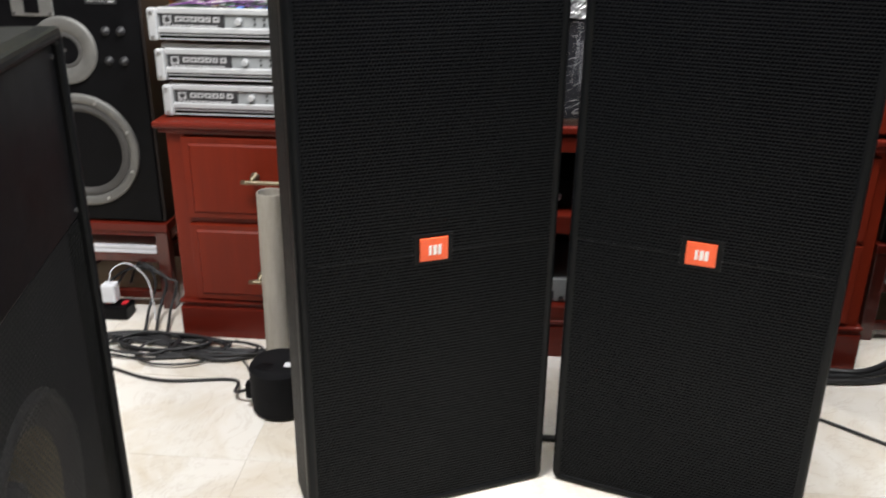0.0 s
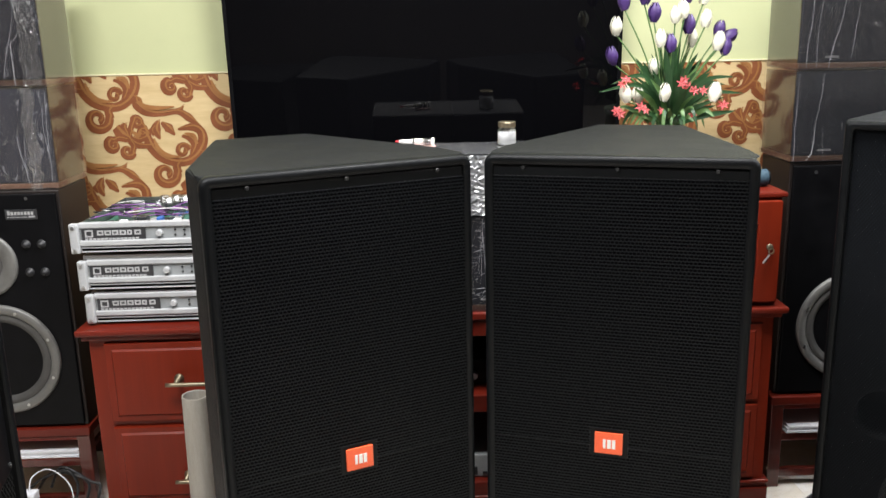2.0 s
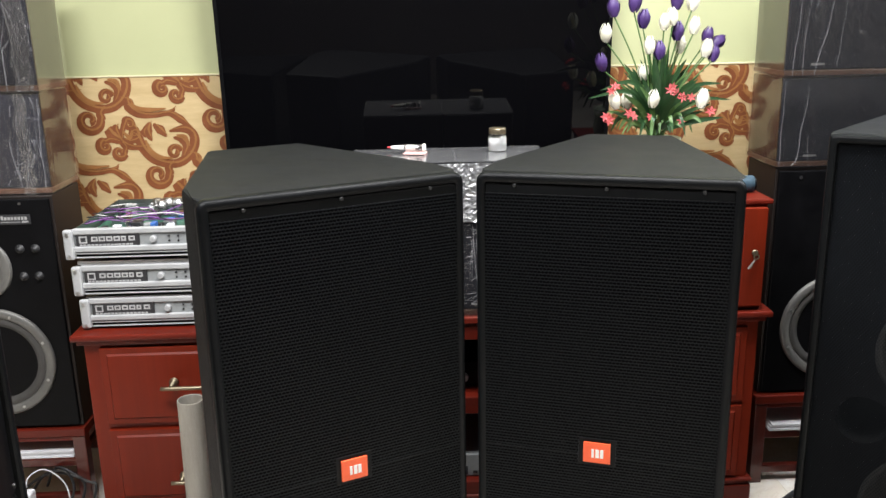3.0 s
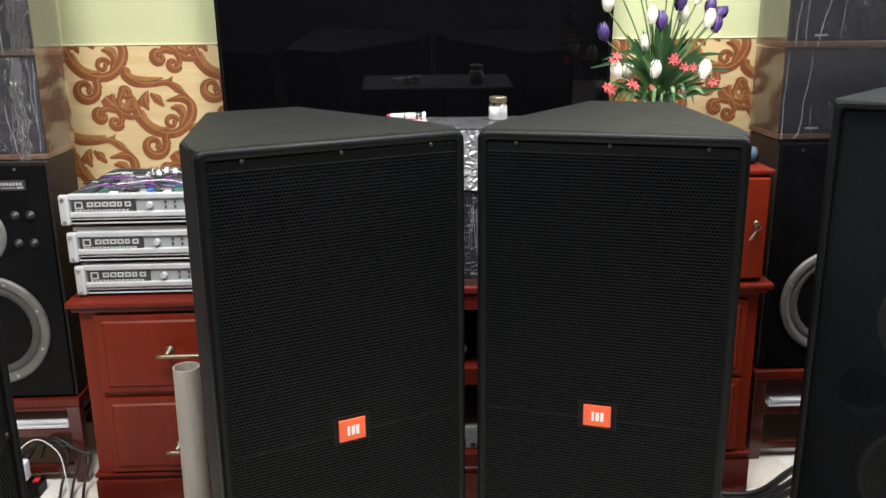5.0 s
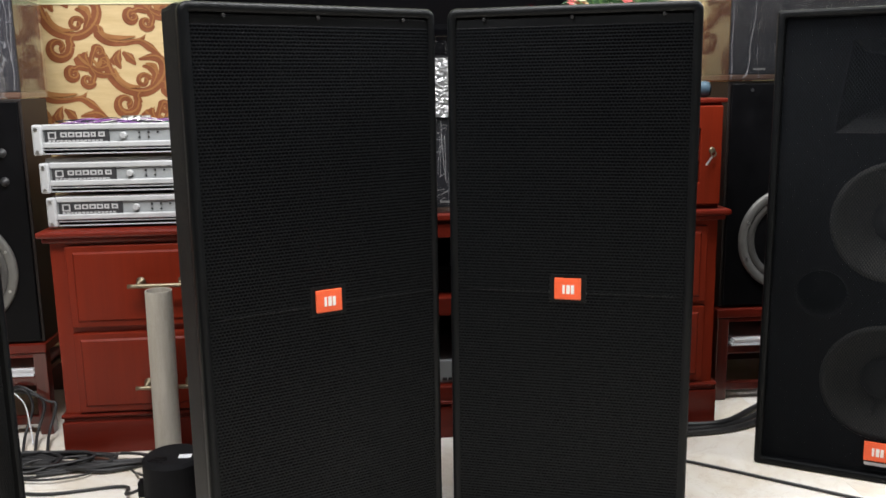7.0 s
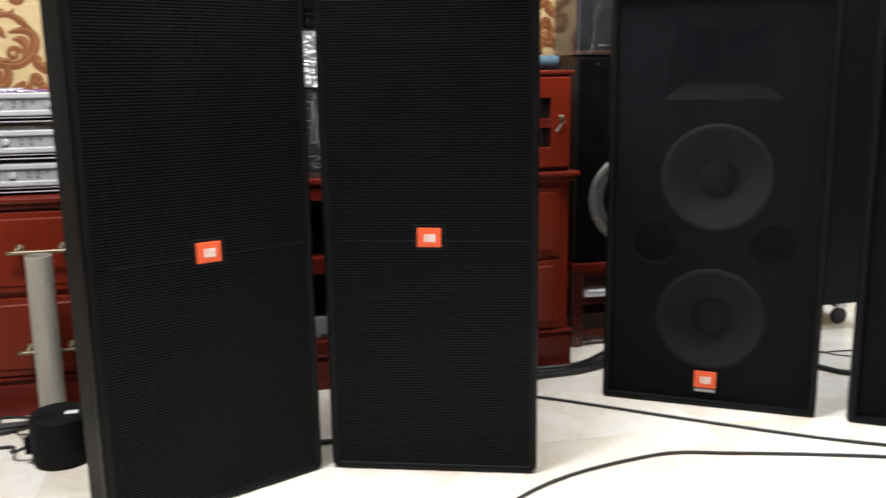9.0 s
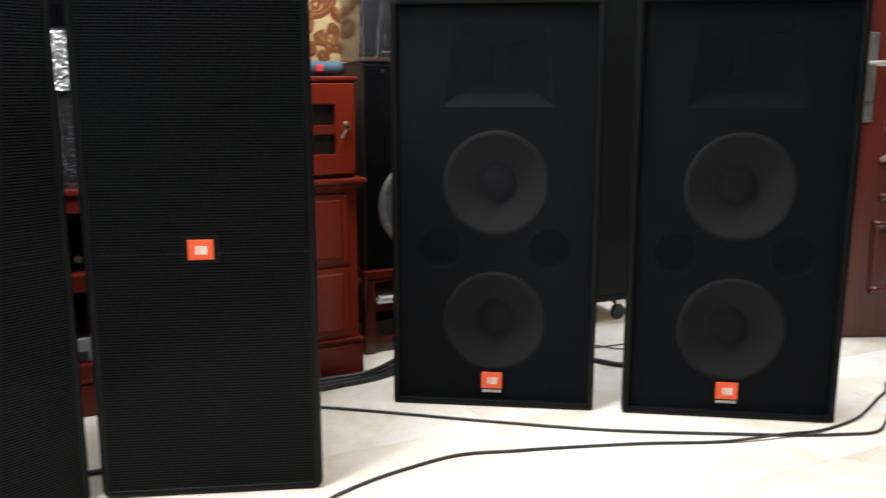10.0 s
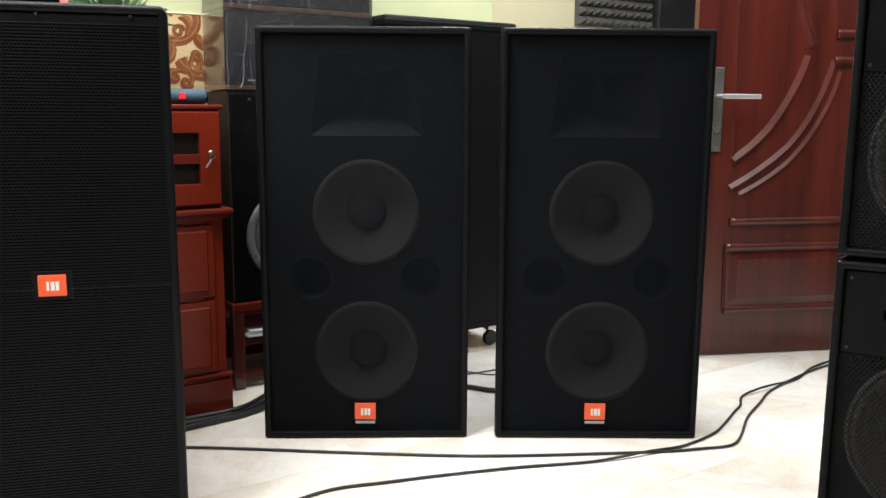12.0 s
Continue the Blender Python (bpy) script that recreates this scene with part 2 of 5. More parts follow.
SCROLL = mottled("russet_print", (0.16, 0.048, 0.018), (0.26, 0.085, 0.03), 0.45, 14, fine=90)
MARBLE = marble_material()
GROUT = mottled("beige_grout", (0.66, 0.60, 0.50), (0.74, 0.68, 0.58), 0.8, 20)
PIPE_GREY = mottled("dusty_grey_pvc", (0.29, 0.26, 0.215), (0.50, 0.47, 0.41), 0.55, 1.0, stretch=(24, 24, 3), fine=40)
TV_GLASS, _t, _b = principled("black_tv_glass", (0.002, 0.002, 0.0025), 0.025, 0, 0, 0.4)
FILM = film_material("crinkled_stretch_film", 0.75, 0.11, 0.24, 0.018)
FILM_TAUT = film_material("taut_stretch_film", 0.05, 0.11)
FILM_SIDE = film_material("layered_stretch_film", 0.07, 0.03, 0.06, 0.03)
# high haze paints the sheen that the top reflects
FILM_TOP = film_material("sheen_whitened_top_film", 0.2, 0.12, 0.22, 0.2)
# milky white here is the lamp's gleam on the crumples, put into the colour
FILM_BUNCHED = film_material("glint_whitened_bunched_film", 1.0, 0.5, 0.34, 0.52)
FILM_GATHER = film_material("gathered_stretch_film", 0.9, 0.16, 0.2, 0.05)
# opaque pale colour for highlights along wrinkles of clear film
FILM_GLINT = mottled("glinting_film_crease", (0.40, 0.40, 0.43), (0.60, 0.60, 0.63), 0.2, 30)
LEAF = mottled("green_leaf", (0.010, 0.036, 0.012), (0.028, 0.080, 0.024), 0.4, 20)
LEAF_PALE = mottled("pale_green_leaf", (0.06, 0.13, 0.035), (0.11, 0.20, 0.06), 0.5, 20)
PETAL_WHITE = mottled("cream_petal", (0.72, 0.70, 0.55), (0.84, 0.82, 0.7), 0.6, 30)
PETAL_PURPLE = mottled("purple_petal", (0.045, 0.02, 0.11), (0.085, 0.04, 0.18), 0.5, 30)
PETAL_PINK = mottled("coral_pink_petal", (0.7, 0.10, 0.12), (0.85, 0.25, 0.25), 0.5, 60)
CERAMIC = mottled("pale_green_ceramic", (0.4, 0.5, 0.36), (0.55, 0.62, 0.48), 0.25, 15)
TEAL = mottled("blue_teal_fabric", (0.012, 0.035, 0.055), (0.025, 0.06, 0.085), 0.7, 40, bump=0.3, fine=500)
FOAM = mottled("dark_grey_foam", (0.05, 0.048, 0.042), (0.10, 0.095, 0.08), 0.9, 20)
GLASS_DARK, _t, _b = principled("dark_cabinet_glass", (0.012, 0.008, 0.007), 0.05, 0, 0, 0.5)
PACK_PINK = mottled("pale_pink_card", (0.62, 0.36, 0.34), (0.76, 0.52, 0.48), 0.45, 30)
POWDER = mottled("white_powder", (0.8, 0.8, 0.8), (0.88, 0.88, 0.88), 0.8, 30)


# ---- mesh helpers ----
def part(name, bm, material, parent=None, label="", at=None, smooth=False):
    me = bpy.data.meshes.new(name)
    bmesh.ops.recalc_face_normals(bm, faces=bm.faces)
    if smooth:
        for f in bm.faces:
            f.smooth = True
    bm.to_mesh(me)
    bm.free()
    me.materials.append(material)
    ob = new(name, me)
    if parent is not None:
        ob.parent = parent
    if at is not None:
        ob.matrix_basis = at
    if label:
        ob["label"] = label
    return ob


def thing(name, m, label, category, group="", kind=""):
    ob = new(name)
    ob.empty_display_size = 0.1
    ob.matrix_basis = m
    return tagged(ob, label, category, group, kind)


def box(x0, x1, y0, y1, z0, z1, bevel=0.0, bm=None, seg=2):
    made = bmesh.new()
    bmesh.ops.create_cube(made, size=1.0)
    bmesh.ops.scale(made, vec=(x1 - x0, y1 - y0, z1 - z0), verts=made.verts)
    bmesh.ops.translate(made, vec=((x0 + x1) / 2, (y0 + y1) / 2, (z0 + z1) / 2), verts=made.verts)
    if bevel:
        bmesh.ops.bevel(made, geom=made.edges[:], offset=bevel, segments=seg, affect="EDGES", profile=0.5)
    return join(bm, made)


def join(bm, made):
    if bm is None:
        return made
    me = bpy.data.meshes.new("joined")
    made.to_mesh(me)
    made.free()
    bm.from_mesh(me)
    bpy.data.meshes.remove(me)
    return bm


def prism(points, z0, z1, bevel=0.0, bm=None):
    made = bmesh.new()
    low = [made.verts.new((x, y, z0)) for x, y in points]
    high = [made.verts.new((x, y, z1)) for x, y in points]
    n = len(points)
    made.faces.new(low[::-1])
    made.faces.new(high)
    for i in range(n):
        made.faces.new((low[i], low[(i + 1) % n], high[(i + 1) % n], high[i]))
    if bevel:
        bmesh.ops.bevel(made, geom=made.edges[:], offset=bevel, segments=2, affect="EDGES", profile=0.5)
    return join(bm, made)


def lathe(profile, n=32, axis="z", bm=None, close=False):
    """Turns (radius, height) pairs round an axis. axis y: height runs towards -y."""
    made = bmesh.new()
    rings = []
    for r, h in profile:
        ring = []
        for i in range(n):
            a = 2 * math.pi * i / n
            p = (r * math.cos(a), r * math.sin(a), h) if axis == "z" else (r * math.cos(a), -h, r * math.sin(a))
            ring.append(made.verts.new(p))
        rings.append(ring)
    for a, b in zip(rings, rings[1:]):
        for i in range(n):
            made.faces.new((a[i], a[(i + 1) % n], b[(i + 1) % n], b[i]))
    for ring in ((rings[0], rings[-1]) if close else ()):
        made.faces.new(ring)
    return join(bm, made)


def smooth_line(points, steps=8):
    pts = [Vector(p) for p in points]
    out = []
    for i in range(len(pts) - 1):
        p0, p1, p2, p3 = pts[max(i - 1, 0)], pts[i], pts[i + 1], pts[min(i + 2, len(pts) - 1)]
        for k in range(steps):
            s = k / steps
            out.append(0.5 * ((2 * p1) + (p2 - p0) * s + (2 * p0 - 5 * p1 + 4 * p2 - p3) * s * s + (3 * p1 - p0 - 3 * p2 + p3) * s ** 3))
    out.append(pts[-1])
    return out


def tube(points, r, n=8, steps=8, bm=None, taper=1.0):
    made = bmesh.new()
    line = smooth_line(points, steps)
    side = None
    rings = []
    for i, p in enumerate(line):
        d = (line[min(i + 1, len(line) - 1)] - line[max(i - 1, 0)]).normalized()
        if side is None:
            side = d.orthogonal().normalized()
        side = (side - d * side.dot(d)).normalized()
        up = d.cross(side)
        rr = r * (1 + (taper - 1) * i / (len(line) - 1))
        rings.append([made.verts.new(p + rr * (math.cos(2 * math.pi * k / n) * side + math.sin(2 * math.pi * k / n) * up)) for k in range(n)])
    for a, b in zip(rings, rings[1:]):
        for k in range(n):
            made.faces.new((a[k], a[(k + 1) % n], b[(k + 1) % n], b[k]))
    made.faces.new(rings[0])
    made.faces.new(rings[-1])
    for f in made.faces:
        f.smooth = True
    return join(bm, made)


def rim(x0, x1, z0, z1, w, y0, y1, bevel=0.004):
    """A rectangular frame that stands in x and z, one ring of four mitred bars."""
    made = bmesh.new()
    loops = []
    for y in (y0, y1):
        loops.append([[made.verts.new((x, y, z)) for x, z in ((a, c), (b, c), (b, d), (a, d))]
                      for a, b, c, d in ((x0, x1, z0, z1), (x0 + w, x1 - w, z0 + w, z1 - w))])
    (of, nf), (ob_, nb) = loops
    for i in range(4):
        j = (i + 1) % 4
        made.faces.new((of[i], of[j], nf[j], nf[i]))
        made.faces.new((ob_[i], ob_[j], nb[j], nb[i]))
        made.faces.new((of[i], of[j], ob_[j], ob_[i]))
        made.faces.new((nf[i], nf[j], nb[j], nb[i]))
    bmesh.ops.recalc_face_normals(made, faces=made.faces)
    if bevel:
        bmesh.ops.bevel(made, geom=made.edges[:], offset=bevel, segments=2, affect="EDGES", profile=0.5)
    return made


def round_rim(x0, x1, z0, z1, w, y0, y1, radius):
    """A frame like rim(), with rounded corners and a softened front edge."""
    made = bmesh.new()

    def loop(inset, y, r):
        out = []
        for cx, cz, start in ((x1 - inset - r, z1 - inset - r, 0), (x0 + inset + r, z1 - inset - r, 90), (x0 + inset + r, z0 + inset + r, 180), (x1 - inset - r, z0 + inset + r, 270)):
            for k in range(6):
                t = math.radians(start + 18 * k)
                out.append(made.verts.new((cx + r * math.cos(t), y, cz + r * math.sin(t))))
        return out

    rings = [loop(0, y1, radius), loop(0, y0 + 0.008, radius), loop(0.003, y0 + 0.002, radius - 0.003), loop(0.008, y0, radius - 0.008), loop(w, y0, 0.005), loop(w, y1, 0.005)]
    for p, q in zip(rings, rings[1:] + rings[:1]):
        n = len(p)
        for i in range(n):
            made.faces.new((p[i], p[(i + 1) % n], q[(i + 1) % n], q[i]))
    bmesh.ops.recalc_face_normals(made, faces=made.faces)
    return made


def on_line(a, b):
    """The pose of a thing whose front runs on the floor from a to b (front faces local -y)."""
    return pose(a[0], a[1], 0, 0, 0, math.degrees(math.atan2(b[1] - a[1], b[0] - a[0])))


# ---- setting ----
def wall(name, x0, x1, y0, y1, z0, z1, material, label):
    return tagged(part(name, box(x0, x1, y0, y1, z0, z1), material), label, "wall", kind="structure")


CEILING = 2.9
wall("wall_north", -2.5, 2.62, 3.05, 3.25, 0, CEILING, WALL_GREEN, "pale green painted plaster wall behind the television")
wall("wall_alcove_side", 2.42, 2.62, 3.25, 4.0, 0, CEILING, WALL_CREAM, "cream painted return of the wall")
wall("wall_alcove", 2.42, 5.2, 4.0, 4.2, 0, CEILING, WALL_CREAM, "cream painted plaster wall of the next room")
# unseen walls added to close the room, in an assumed dark colour
wall("wall_west", -2.7, -2.5, -3.2, 3.25, 0, CEILING, WALL_DARK, "unseen dark brown wall added to close the room")
wall("wall_south", -2.7, 5.2, -3.4, -3.2, 0, CEILING, WALL_DARK, "unseen dark brown wall added to close the room")
wall("wall_east", 5.2, 5.4, -3.4, 4.2, 0, CEILING, WALL_DARK, "unseen dark brown wall added to close the room")
# added out of view; dark so that it doesn't brighten the door by reflection
wall("wall_door", 3.68, 3.86, -3.2, 1.64, 0, CEILING, WALL_DARK, "unseen wall added beside the door, dark to keep its reflection down")
tagged(part("door_frame", box(3.655, 3.885, 1.643, 1.69, 0.002, 2.16, 0.005), DOORWOOD), "mahogany-coloured wooden door jamb", "door frame", kind="structure")
tagged(part("ceiling", box(-2.7, 5.4, -3.4, 4.2, CEILING, CEILING + 0.1), CEIL), "plain white painted ceiling", "ceiling", kind="structure")
tagged(part("baseboard", box(-2.5, 2.62, 3.03, 3.047, 0, 0.1, 0.003), DARKWOOD), "dark red wooden skirting board", "baseboard", kind="structure")

# ---- wallpaper with printed scrolls ----
WP_TOP, WP_Y = 1.35, 3.05
wallpaper = tagged(part("wallpaper", box(-2.5, 2.61, WP_Y - 0.004, WP_Y - 0.001, 0.1, WP_TOP), PAPER_GROUND),
                   "cream wallpaper with russet scrolling leaves on the lower wall", "wallpaper", kind="structure")
part("border", box(-2.5, 2.61, WP_Y - 0.007, WP_Y - 0.001, WP_TOP, WP_TOP + 0.005, 0.001), WALL_CREAM, wallpaper, "thin pale edging strip")


def ribbon(bm, points, widths, y, clip):
    """A flat printed stroke of changing width in the plane of the wall."""
    line = smooth_line([(x, 0, z) for x, z in points], 6)
    n = len(line)
    prev = None
    for i, p in enumerate(line):
        s = i / (n - 1) * (len(widths) - 1)
        k = min(int(s), len(widths) - 2)
        w = (widths[k] + (widths[k + 1] - widths[k]) * (s - k)) / 2
        d = (line[min(i + 1, n - 1)] - line[max(i - 1, 0)]).normalized()
        side = Vector((-d.z, 0, d.x)) * w
        a, b = p + side, p - side
        pair = [bm.verts.new((q.x, y - 0.0003 * i / n, min(q.z, clip))) for q in (a, b)]
        if prev:
            bm.faces.new((prev[0], prev[1], pair[1], pair[0]))
        prev = pair


def curl(cx, cz, r, start, turns, steps=12):
    """A spiral from its rim to its eye, as points."""
    return [(cx + r * (1 - 0.78 * k / steps) * math.cos(radians(start + turns * 360 * k / steps)),
             cz + r * (1 - 0.78 * k / steps) * math.sin(radians(start + turns * 360 * k / steps))) for k in range(steps + 1)]


def scroll_strokes():
    """One repeat of the print, in units of the drawing: strokes with their widths and the ink (0 dark, 1 pale shading)."""
    s = []
    # open ring with a spiked start, running round into two inner lobes
    s.append(([(-56, 44), (-51, 22), (-43, 0), (-28, -18), (-8, -27), (14, -28), (32, -19), (45, -3), (50, 14), (46, 28), (32, 35), (6, 31)],
              [4, 16, 19, 18, 16, 16, 17, 18, 18, 16, 15, 3], 0))
    s.append(([(-64, 46), (-54, 36), (-47, 22)], [2, 12, 5], 0))
    s.append(([(-66, 30), (-55, 24), (-48, 12)], [2, 12, 5], 0))
    # bulb and bough along the top
    s.append(([(-64, 92), (-61, 77), (-46, 64), (-20, 60), (8, 63), (28, 52), (48, 33)], [5, 20, 16, 10, 10, 15, 2], 0))
    s.append(([(6, 64), (16, 68), (20, 74)], [8, 7, 1], 0))
    # leaf hanging inside the ring
    s.append(([(-26, 48), (-33, 32), (-27, 14)], [4, 20, 2], 0))
    s.append(([(-22, 44), (-10, 34), (0, 21)], [4, 18, 2], 0))
    s.append(([(-34, 38), (-41, 30), (-38, 20)], [3, 10, 1], 0))
    # crescent and eye in the ring
    s.append(([(12, 19), (26, 15), (34, 2), (26, -16)], [3, 12, 14, 6], 0))
    s.append((curl(12, -8, 13, 10, 1.15), [10, 9, 8, 9], 0))
    # tail with its spiral
    s.append(([(6, -26), (-2, -36), (0, -46)] + curl(-23, -49, 22, 5, -1.2), [14, 15, 16, 17, 14, 11, 10, 11], 0))
    # bud beside the ring
    s.append(([(36, -10), (46, -12), (54, -17), (52, -25), (45, -23)], [5, 9, 11, 11, 4], 0))
    # flower with curled petals on a short stem
    s.append(([(30, -86), (18, -76), (8, -64)], [8, 26, 16], 0))
    s.append(([(28, -84), (22, -66), (26, -58)], [8, 16, 6], 0))
    s.append(([(30, -84), (34, -68), (40, -54)] + curl(46, -58, 9, 120, -1.1), [8, 15, 10, 8, 7], 0))
    s.append(([(26, -88), (10, -84), (0, -88)] + curl(0, -97, 11, 110, 1.15), [8, 17, 13, 10, 9], 0))
    s.append(([(30, -90), (36, -100), (32, -112)] + curl(24, -108, 11, -20, -1.1), [9, 13, 11, 9, 9], 0))
    s.append(([(34, -84), (46, -88), (58, -84)] + curl(54, -76, 9, -40, 1.1), [9, 12, 10, 8, 7], 0))
    s.append(([(28, -86), (42, -96), (60, -99), (80, -97)], [10, 12, 9, 5], 0))
    # pale shading under the boughs
    s.append(([(-56, 84), (-48, 74), (-24, 70), (4, 72)], [3, 8, 8, 2], 1))
    s.append(([(-38, 16), (-30, -4), (-14, -16), (8, -18)], [3, 8, 8, 2], 1))
    s.append(([(18, 24), (34, 20), (40, 4)], [2, 7, 2], 1))
    s.append(([(36, -70), (46, -80), (52, -68)], [3, 9, 3], 1))
    return s


UNIT = 0.00187
STROKES = scroll_strokes()
for row in range(0, 6):
    for column in range(-5, 6):
        cx = -0.962 + 0.418 * column + (0 if row % 2 else 0.209)
        cz = 1.2995 + 0.19 * (row - 3)
        if not (-1.6 < cx < 1.75) or cz < 0.72 or cz - 0.24 > WP_TOP:
            continue
        for ink, (material, grow) in enumerate(((SCROLL, 1.0), (SCROLL_LIGHT, 1.0))):
            sheet = bmesh.new()
            for k, (points, widths, which) in enumerate(STROKES):
                if ink == 0 and which == 0:
                    ribbon(sheet, [(cx + x * UNIT, cz + z * UNIT) for x, z in points], [w * UNIT for w in widths], WP_Y - 0.0046 - 0.00005 * k, WP_TOP - 0.001)
                elif ink == 1:
                    f = 1.0 if which == 1 else 0.22
                    shift = (0, 0) if which == 1 else (2.4, 2.6)
                    ribbon(sheet, [(cx + (x + shift[0]) * UNIT, cz + (z + shift[1]) * UNIT) for x, z in points], [w * UNIT * f for w in widths], WP_Y - 0.0058 - 0.00005 * k, WP_TOP - 0.001)
            part("scroll", sheet, material, wallpaper)

# ---- tall two-way loudspeakers with a full grille ----
def badge(parent, x, y, z, w, h):
    """An orange plate with plain pale shapes in place of its mark."""
    plate = part("badge", box(x - w / 2, x + w / 2, y - 0.005, y, z - h / 2, z + h / 2, 0.001), ORANGE, parent, "small orange badge")
    bm = bmesh.new()
    for dx, dw, dz, dh in ((-0.15, 0.09, -0.02, 0.42), (0.02, 0.13, -0.02, 0.42), (0.185, 0.12, -0.02, 0.42)):
        box(x + (dx - dw / 2) * w, x + (dx + dw / 2) * w, y - 0.0062, y - 0.0045, z + (dz - dh / 2) * h, z + (dz + dh / 2) * h, bm=bm)
    part("mark", bm, WHITE, plate, "plain pale mark")


def tall_loudspeaker(m, width, label, swell=0.004):
    top, e = 1.222, thing("loudspeaker", m, label, "loudspeaker", "tall loudspeakers before the television")
    w = width
    part("cabinet", prism(((0.008, 0.018), (0.005, 0.05), (0.004, 0.15), (0.155, 0.61), (w - 0.155, 0.61), (w + swell, 0.15), (w + min(swell, 0), 0.05), (w - 0.006, 0.018)), 0.012, top - 0.001, 0.01), BLACK_PAINT, e)
    part("front_rim", round_rim(0.002, w - 0.002, 0.001, top, 0.019, 0, 0.024, 0.02), BLACK_FRAME, e, smooth=True)
    part("top_bar", box(0.02, w - 0.02, 0.004, 0.022, top - 0.046, top - 0.022, 0.003), BLACK_FRAME, e)
    for z0, z1 in ((0.0185, 0.6062), (0.6078, top - 0.042)):
        part("grille", box(0.0195, w - 0.0195, 0.0022, 0.018, z0, z1, 0.0008), SHEET, e, "black perforated steel grille")
    for x0, x1 in ((0.055, w / 2 - 0.042), (w / 2 + 0.042, w - 0.03)):
        part("seam_strip", box(x0, x1, 0.0013, 0.01, 0.6057, 0.6083, 0.0008), BLACK_FRAME, e)
    part("badge_recess", box(w / 2 - 0.04, w / 2 + 0.04, 0.001, 0.012, 0.586, 0.648, 0.001), BLACK_FRAME, e)
    badge(e, w / 2, 0.0005, 0.6165, 0.058, 0.047)
    for x in (0.085, 0.275, 0.465):
        part("screw", lathe(((0.0, 0.003), (0.003, 0.003), (0.004, 0.0015), (0.004, 0.0)), 12, "y"), SCREW, e, at=pose(x * w / 0.545, 0.002, 1.197))
    for x, y in ((0.06, 0.08), (w - 0.06, 0.08), (0.16, 0.5), (w - 0.16, 0.5)):
        part("foot", lathe(((0.0, -0.003), (0.018, -0.003), (0.02, 0.003), (0.02, 0.014)), 12), RUBBER, e, at=pose(x, y, 0.004))
    return e


tall_loudspeaker(on_line((-0.318, 1.610), (0.180, 1.840)), 0.55, "tall black two-way loudspeaker with a full perforated grille, angled inwards")
tall_loudspeaker(on_line((0.200, 1.838), (0.7075, 1.667)), 0.536, "tall black two-way loudspeaker with a full perforated grille, beside its twin", -0.012)


# ---- loudspeakers with cones that show through the grille ----
def cone(parent, x, z, r, y, material):
    deep = material is TAN_CONE
    inner = r * (0.72 if deep else 0.85)
    w = part("woofer", lathe(((inner, -0.012 if deep else -0.002), (r * 0.6, -0.03), (r * 0.36, -0.085 if deep else -0.05)), 40, "y"), material, parent,
             "paper woofer cone behind the grille", at=pose(x, y, z), smooth=True)
    part("surround", lathe(((r, 0.0), (r * 0.98, 0.006), (r * 0.93, 0.009), (r * 0.89, 0.004), (inner, -0.012 if deep else -0.002)), 40, "y"), DUST if deep else material, w, smooth=True)
    part("dust_cap", lathe(((r * 0.37, -0.08 if deep else -0.048), (r * 0.33, -0.034), (r * 0.2, -0.026), (0.001, -0.022)), 28, "y"), DUST, w, "black dust cap", smooth=True)
    for k in (-1, 1):
        part("lead_wire", tube(((k * 0.006 - 0.012, 0.035, -r * 0.36), (k * 0.006 - 0.018, 0.026, -r * 0.5), (k * 0.006 - 0.022, 0.02, -r * 0.56)), 0.0014, 6, 4), SCREW, w)
    return w


def horn(parent, x0, x1, z0, z1, y):
    made = bmesh.new()
    cx, cz = (x0 + x1) / 2, (z0 + z1) / 2 + 0.02
    outer = [made.verts.new((x, y, z)) for x, z in ((x0, z0), (x1, z0), (x1 - 0.03, z1), (x0 + 0.03, z1))]
    mid = [made.verts.new((x, y + 0.05, z)) for x, z in ((x0 + 0.05, z0 + 0.04), (x1 - 0.05, z0 + 0.04), (x1 - 0.06, z1 - 0.03), (x0 + 0.06, z1 - 0.03))]
    inner = [made.verts.new((x, y + 0.14, z)) for x, z in ((cx - 0.02, cz - 0.05), (cx + 0.02, cz - 0.05), (cx + 0.02, cz + 0.05), (cx - 0.02, cz + 0.05))]
    for a, b in ((outer, mid), (mid, inner)):
        for i in range(4):
            made.faces.new((a[i], a[(i + 1) % 4], b[(i + 1) % 4], b[i]))
    made.faces.new(inner)
    part("horn", made, HORN, parent, "black moulded horn")


